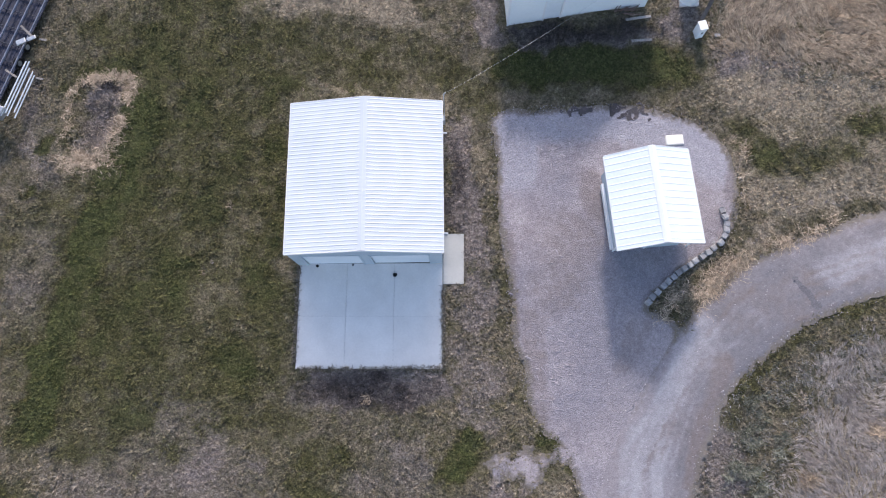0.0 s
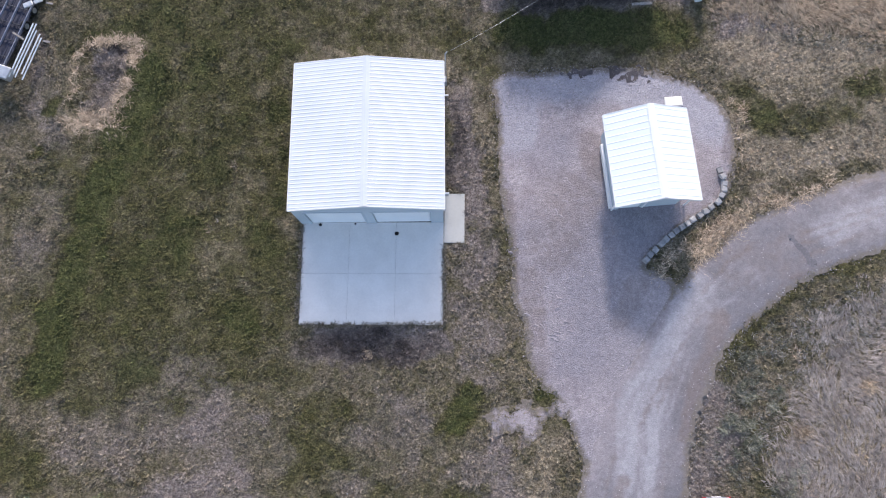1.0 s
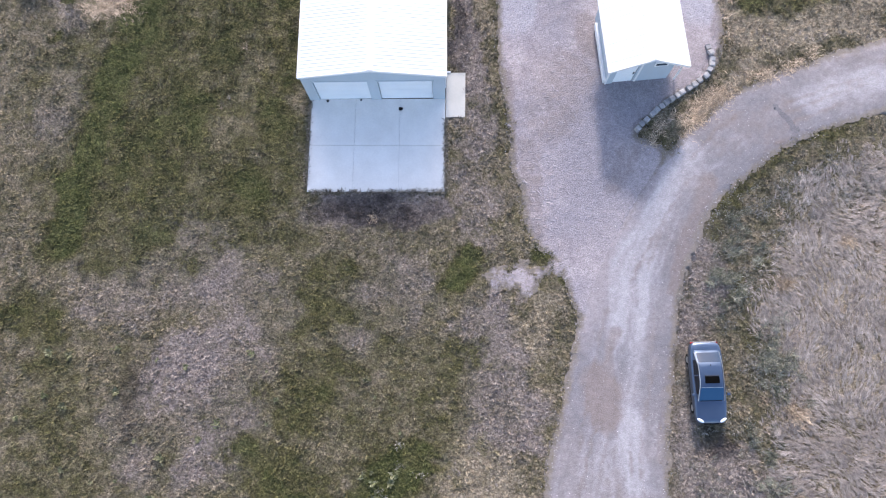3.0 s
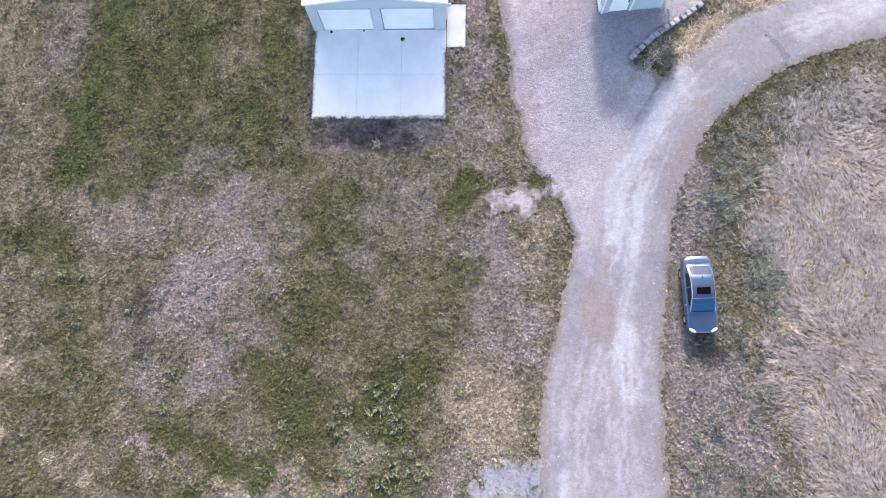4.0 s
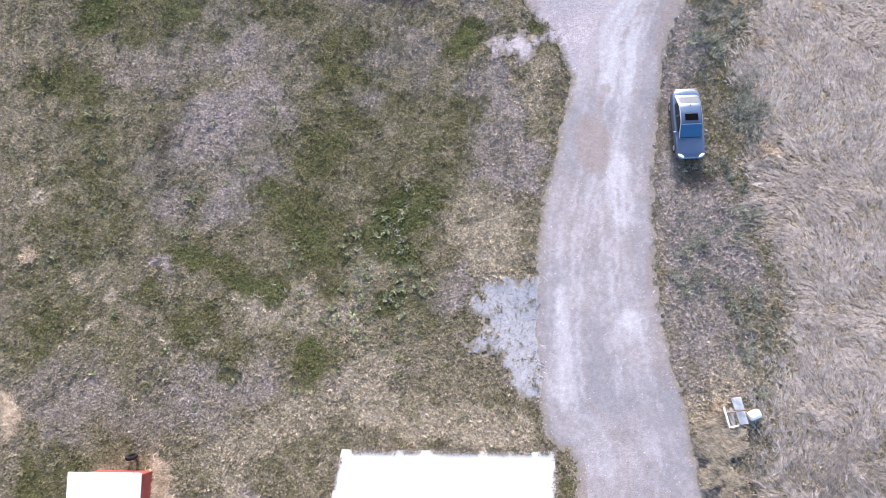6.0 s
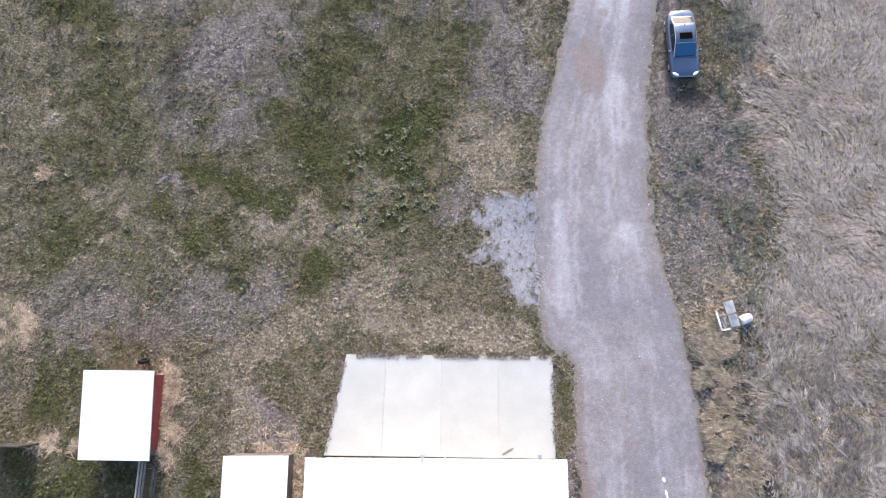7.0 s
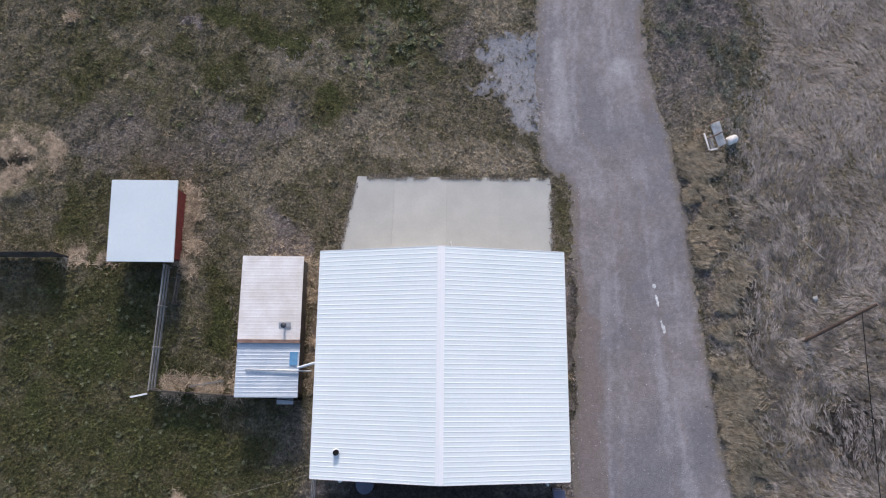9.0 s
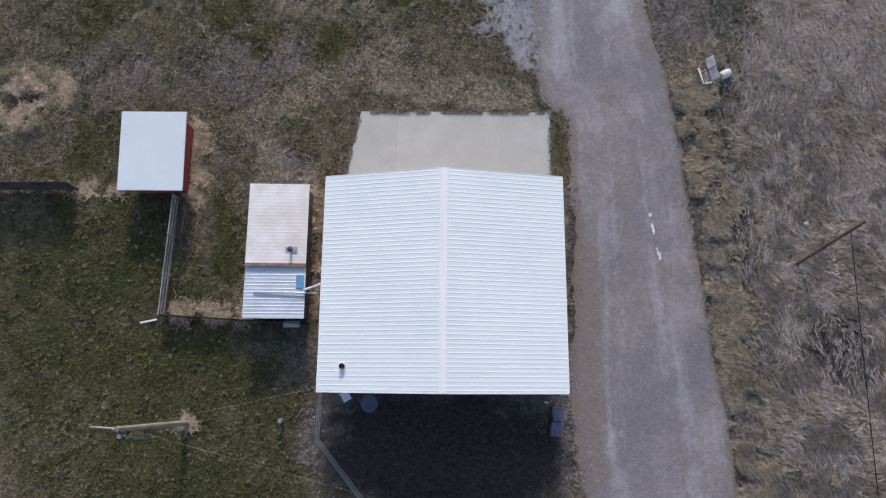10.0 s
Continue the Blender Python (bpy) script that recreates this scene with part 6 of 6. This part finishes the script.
def tufts():
    """Round clumps of long dry grass and grey-green weeds."""
    cx, cy = scatter(5200, lambda x, y: np.clip(0.5 * zones_at(x, y)[4] + 0.35 * np.clip(zones_at(x, y)[1] - 0.4, 0, 1) + 0.008, 0, 1))
    big = np.array([(19.1, -18.8, 1.7), (19.25, -11.7, 1.3), (23.0, -9.25, 1.2), (17.6, -17.9, 0.8), (14.3, -21.2, 0.6), (24.0, 15.3, 1.6), (20.5, 14.2, 1.4), (-25.6, -25.1, 1.2), (15.2, -33.5, 1.0), (15.5, -40.3, 1.3), (15.6, -38.0, 1.1)])
    cx, cy = np.concatenate([cx, big[:, 0]]), np.concatenate([cy, big[:, 1]])
    size = np.concatenate([rng.uniform(0.35, 0.9, len(cx) - len(big)), big[:, 2]])
    large = size > 0.95
    k = np.where(large, 340, 46)
    s = np.repeat(size, k)
    out = np.repeat(np.where(large, 0.17 * size, 0.15), k)
    x, y = np.repeat(cx, k) + rng.normal(0, 1, len(s)) * out, np.repeat(cy, k) + rng.normal(0, 1, len(s)) * out
    az = rng.uniform(0, 2 * math.pi, len(x))
    blades("grass_tufts", x, y, s * rng.uniform(0.25, 0.5, len(x)), np.minimum(s, 0.8) * rng.uniform(0.02, 0.04, len(x)), az, rng.uniform(0.3, 1.3, len(x)), BLADE_TAN, "round tufts of long dry grass", 0.25, 0.0, np.repeat(rng.uniform(0.75, 1.45, len(size)), k))
    road_side = lambda x, y: np.exp(-((sampled(ROAD_MAP, x, y) + 2.9) / 1.9) ** 2) * (x > 12) * (y < -4) * (0.08 + 0.92 * (fbm(x, y, 1.6, 3) > 0.53))
    beds = ((17.6, -16.2, 0.9, 1.3, 1.0), (16.3, -9.0, 1.0, 2.0, 1.0), (15.4, -12.5, 0.8, 1.6, 0.8), (18.6, -6.6, 1.2, 0.9, 0.8), (14.2, -24.6, 0.9, 1.6, 1.0), (15.3, -26.5, 1.2, 1.6, 1.0), (17.2, -27.2, 1.2, 1.0, 0.8), (16.9, -30.2, 1.1, 2.0, 1.0), (17.6, -43.6, 0.7, 1.2, 0.6), (20.1, -45.4, 0.9, 0.8, 0.6), (-3.2, -25.6, 1.0, 2.2, 0.4), (-1.8, -21, 1.2, 1.2, 0.25))
    field_edge = lambda x, y: np.exp(-((tall_field(x, y) - 0.35) / 0.3) ** 2) * (x > 13.5) * (fbm(x - 4, y, 1.8, 3) > 0.5) * (tall_field(x, y) > 0.02)
    cx, cy = scatter(60000, lambda x, y: np.clip(0.6 * zone(beds, x, y) * (0.3 + 0.7 * (fbm(x + 2, y, 0.9, 3) > 0.48)) + 0.45 * road_side(x, y) + 0.45 * field_edge(x, y), 0, 1))
    k = 22
    x, y = np.repeat(cx, k) + rng.normal(0, 0.13, len(cx) * k), np.repeat(cy, k) + rng.normal(0, 0.13, len(cx) * k)
    n = len(x)
    blades("weeds", x, y, rng.uniform(0.10, 0.3, n), rng.uniform(0.02, 0.045, n), rng.uniform(0, 2 * math.pi, n), rng.uniform(0.3, 1.2, n), BLADE_WEED, "low grey-green weeds beside the lane", 0.2)


def sage():
    """Grey-green bushy weeds standing in clumps between lane and straw."""
    spots = ((18.2, -15.6, 0.6, 1.6, 40), (17.0, -9.0, 0.6, 1.2, 16), (14.7, -25.4, 0.8, 1.3, 14), (16.9, -29.0, 0.8, 1.8, 18), (16.0, -12.3, 0.5, 1.2, 12), (17.6, -21.5, 0.6, 1.4, 12))
    cx = np.concatenate([rng.normal(x, a, n) for x, y, a, b, n in spots])
    cy = np.concatenate([rng.normal(y, b, n) for x, y, a, b, n in spots])
    k = 110
    size = np.repeat(rng.uniform(0.35, 0.7, len(cx)), k)
    n = len(size)
    x, y = np.repeat(cx, k) + rng.normal(0, 0.22, n) * size, np.repeat(cy, k) + rng.normal(0, 0.22, n) * size
    blades("sage_weeds", x, y, size * rng.uniform(0.4, 0.9, n), rng.uniform(0.018, 0.035, n), rng.uniform(0, 2 * math.pi, n), rng.uniform(0.25, 1.3, n), BLADE_SAGE, "bushy grey-green weeds between lane and straw", 0.2, 0.0, np.repeat(rng.uniform(0.7, 1.25, len(cx)), k))


def straw_rings():
    """Straw trodden round the pit, the heap, and the fence foot."""
    xs, ys = [], []
    a = rng.uniform(0, 2 * math.pi, 32000)
    r = rng.normal(1.85, 0.36, 32000) + 0.5 * np.sin(2 * a + 1) + 0.25 * np.sin(5 * a)
    xs.append(-28.1 + r * np.cos(a)), ys.append(-35.5 + r * np.sin(a))
    for x0, y0, x1, y1, w, n in ((-23.4, 12.55, -20.3, 12.5, 0.16, 700), (-20.1, 12.3, -20.6, 7.4, 0.24, 1300), (-23.6, 12.2, -24.1, 8.0, 0.14, 300), (-23.7, 6.9, -20.9, 6.7, 0.5, 1500), (-16.2, -37.0, -15.9, -42.5, 0.35, 3500),
                                 (-16.6, -49.2, -12.2, -49.3, 0.35, 3800), (-12.1, -49.0, -12.1, -45.0, 0.2, 2000), (-8.1, -42.2, -7.9, -49, 0.3, 2600), (-24, -41.3, -21, -41.8, 0.3, 2600), (-10.5, -41.0, -8.3, -41.3, 0.4, 1500), (-15.6, -55.6, -14.9, -55.6, 0.22, 900), (16.4, -0.2, 12.6, -3.0, 0.4, 1900), (17.7, 3.2, 17.5, 7.2, 0.25, 450), (22.5, 2.5, 15.5, -0.6, 0.25, 1300)):
        u = rng.random(n)
        xs.append(x0 + (x1 - x0) * u + rng.normal(0, w, n)), ys.append(y0 + (y1 - y0) * u + rng.normal(0, w, n))
    x, y = np.concatenate(xs), np.concatenate(ys)
    x, y = x + 0.7 * (fbm(x, y, 1.1, 2) - 0.5), y + 0.7 * (fbm(x + 40, y, 1.1, 2) - 0.5)
    ok = fbm(x - 8, y + 8, 0.7, 3) > 0.42
    x, y = x[ok], y[ok]
    n = len(x)
    blades("straw_litter", x, y, rng.uniform(0.2, 0.55, n), rng.uniform(0.014, 0.028, n), rng.uniform(0, 2 * math.pi, n), rng.uniform(0.05, 0.6, n), BLADE_TAN, "trodden straw litter round pits and fences", 0.3, 0.03, rng.uniform(1.0, 1.5, n))


def pad_edges():
    """Grass and dirt that creep over the rims of the slabs."""
    xs, ys = [], []
    for x0, y0, x1, y1, n in ((-8.4, -5.95, 0.05, -5.9, 1200), (-5.9, -36.25, 6.1, -36.22, 3200), (-8.5, -5.8, -8.5, 0, 900), (0.05, -5.8, 0.03, -1.2, 900), (6.2, -36.4, 6.2, -41, 900), (-5.95, -36.4, -6.9, -41.6, 900)):
        u = rng.random(n)
        u = u[fbm(u * 40 + x0, u * 0 + y0, 1.6, 3) > 0.42]
        xs.append(x0 + (x1 - x0) * u + rng.normal(0, 0.07, len(u))), ys.append(y0 + (y1 - y0) * u + rng.normal(0, 0.07, len(u)))
    x, y = np.concatenate(xs), np.concatenate(ys)
    n = len(x)
    blades("edge_grass", x, y, rng.uniform(0.08, 0.22, n), rng.uniform(0.025, 0.05, n), rng.uniform(0, 2 * math.pi, n), rng.uniform(0.2, 0.9, n), BLADE_THATCH, "withered grass creeping over concrete rims", 0.2, 0.05)


def loose_stones():
    """Stones too small to count on the lane and the lot."""
    n = 70000
    x, y = rng.uniform(2, 24, n), rng.uniform(-62, 11, n)
    d = np.maximum(sampled(ROAD_MAP, x, y), sampled(LOT_MAP, x, y))
    keep = (d > -0.2) & (rng.random(n) < 0.12 + 0.4 * np.exp(-d / 0.8) + 0.85 * smooth(5.5, 7.5, y + 1.5 * (fbm(x, y, 2.0, 2) - 0.5)) * (x < 14))
    x, y = x[keep], y[keep]
    n = len(x)
    s = rng.uniform(0.012, 0.045, n)
    octa = np.array([(1, 0, 0), (0, 1, 0), (-1, 0, 0), (0, -1, 0), (0, 0, 0.7), (0, 0, -0.7)])
    co = octa[None] * s[:, None, None] * rng.uniform(0.6, 1.3, (n, 6, 1)) + np.stack([x, y, level(x, y) + 0.06], 1)[:, None]
    tri = np.array([(0, 1, 4), (1, 2, 4), (2, 3, 4), (3, 0, 4), (1, 0, 5), (2, 1, 5), (3, 2, 5), (0, 3, 5)])
    me = bpy.data.meshes.new("loose_stones")
    me.from_pydata(co.reshape(-1, 3).tolist(), [], (tri[None] + 6 * np.arange(n)[:, None, None]).reshape(-1, 3).tolist())
    me.materials.append(PEBBLE)
    tagged(new("loose_stones", me), "loose grey stones scattered on gravel", "stones", kind="stuff")


def gravel_ridges():
    """Low scraped ridges where wheels turned on the loose gravel."""
    x = np.concatenate([rng.normal(6.3, 0.7, 46), rng.normal(6.15, 0.42, 52), rng.normal(6.6, 1.0, 20)])
    y = np.concatenate([rng.normal(-6.0, 1.3, 46), rng.normal(-30.6, 1.5, 52), rng.normal(0.8, 1.2, 20)])
    n = len(x)
    a = rng.normal(-0.35, 0.4, n)
    half, wide, high = rng.uniform(0.1, 0.32, n), rng.uniform(0.03, 0.055, n), rng.uniform(0.012, 0.026, n)
    along, across = np.stack([np.cos(a), np.sin(a)], 1), np.stack([-np.sin(a), np.cos(a)], 1)
    z = level(x, y) + 0.05
    rows = []
    for u, f in ((-1, 0.0), (-0.4, 1.0), (0.4, 1.0), (1, 0.0)):
        for v in (-1, 0, 1):
            p = np.stack([x, y], 1) + along * (u * half)[:, None] + across * (v * wide * (0.3 + 0.7 * f) + 0.08 * half * (1 - u * u))[:, None]
            rows.append(np.concatenate([p, (z + (high * f if v == 0 else 0))[:, None]], 1))
    co = np.stack(rows, 1).reshape(-1, 3)
    quad = np.array([(3 * i + j, 3 * i + j + 3, 3 * i + j + 4, 3 * i + j + 1) for i in range(3) for j in range(2)])
    me = bpy.data.meshes.new("gravel_ridges")
    me.from_pydata(co.tolist(), [], (quad[None] + 12 * np.arange(n)[:, None, None]).reshape(-1, 4).tolist())
    me.materials.append(LOT)
    tagged(new("gravel_ridges", me), "low scraped ridges of loose gravel", "gravel", kind="stuff")


def rosettes():
    """Flat round weeds, paler than the sward they grow in."""
    cx = np.concatenate([rng.normal(-3.6, 1.5, 70), rng.uniform(-26, -2, 60), rng.uniform(-33, -9, 900)])
    cy = np.concatenate([rng.normal(-26.3, 1.8, 70), rng.uniform(-34, -15, 60), rng.uniform(-64, -43, 900)])
    ok = (cy > -40) | free_ground(cx, cy) & ((cx < -17.5) | (cy < -50.5))
    cx, cy = cx[ok], cy[ok]
    k = 26
    size = np.repeat(np.where(cy > -40, rng.uniform(0.14, 0.36, len(cx)), rng.uniform(0.09, 0.19, len(cx))), k)
    n = len(size)
    x, y = np.repeat(cx, k) + rng.normal(0, 0.25, n) * size, np.repeat(cy, k) + rng.normal(0, 0.25, n) * size
    blades("rosette_weeds", x, y, size * rng.uniform(0.6, 1.1, n), size * rng.uniform(0.22, 0.36, n), rng.uniform(0, 2 * math.pi, n), rng.uniform(0.3, 1.1, n), BLADE_ROSETTE, "flat round pale green weeds in the meadow", 0.25, 0.03, np.repeat(rng.uniform(0.65, 1.15, len(cx)), k))


BLADE_ROSETTE = blade_material("pale_green_leaves", (0.105, 0.116, 0.05), (0.195, 0.2, 0.105), (0.28, 0.278, 0.175), 0.5)
PEBBLE = surface("pebbles", (0.22, 0.2, 0.2), (0.4, 0.37, 0.37), 3, 20, 0.1, 0.9, island=0.35)
lawn()
straw_field()
verge_grass()
sage()
tufts()
straw_rings()
pad_edges()
loose_stones()
gravel_ridges()
rosettes()
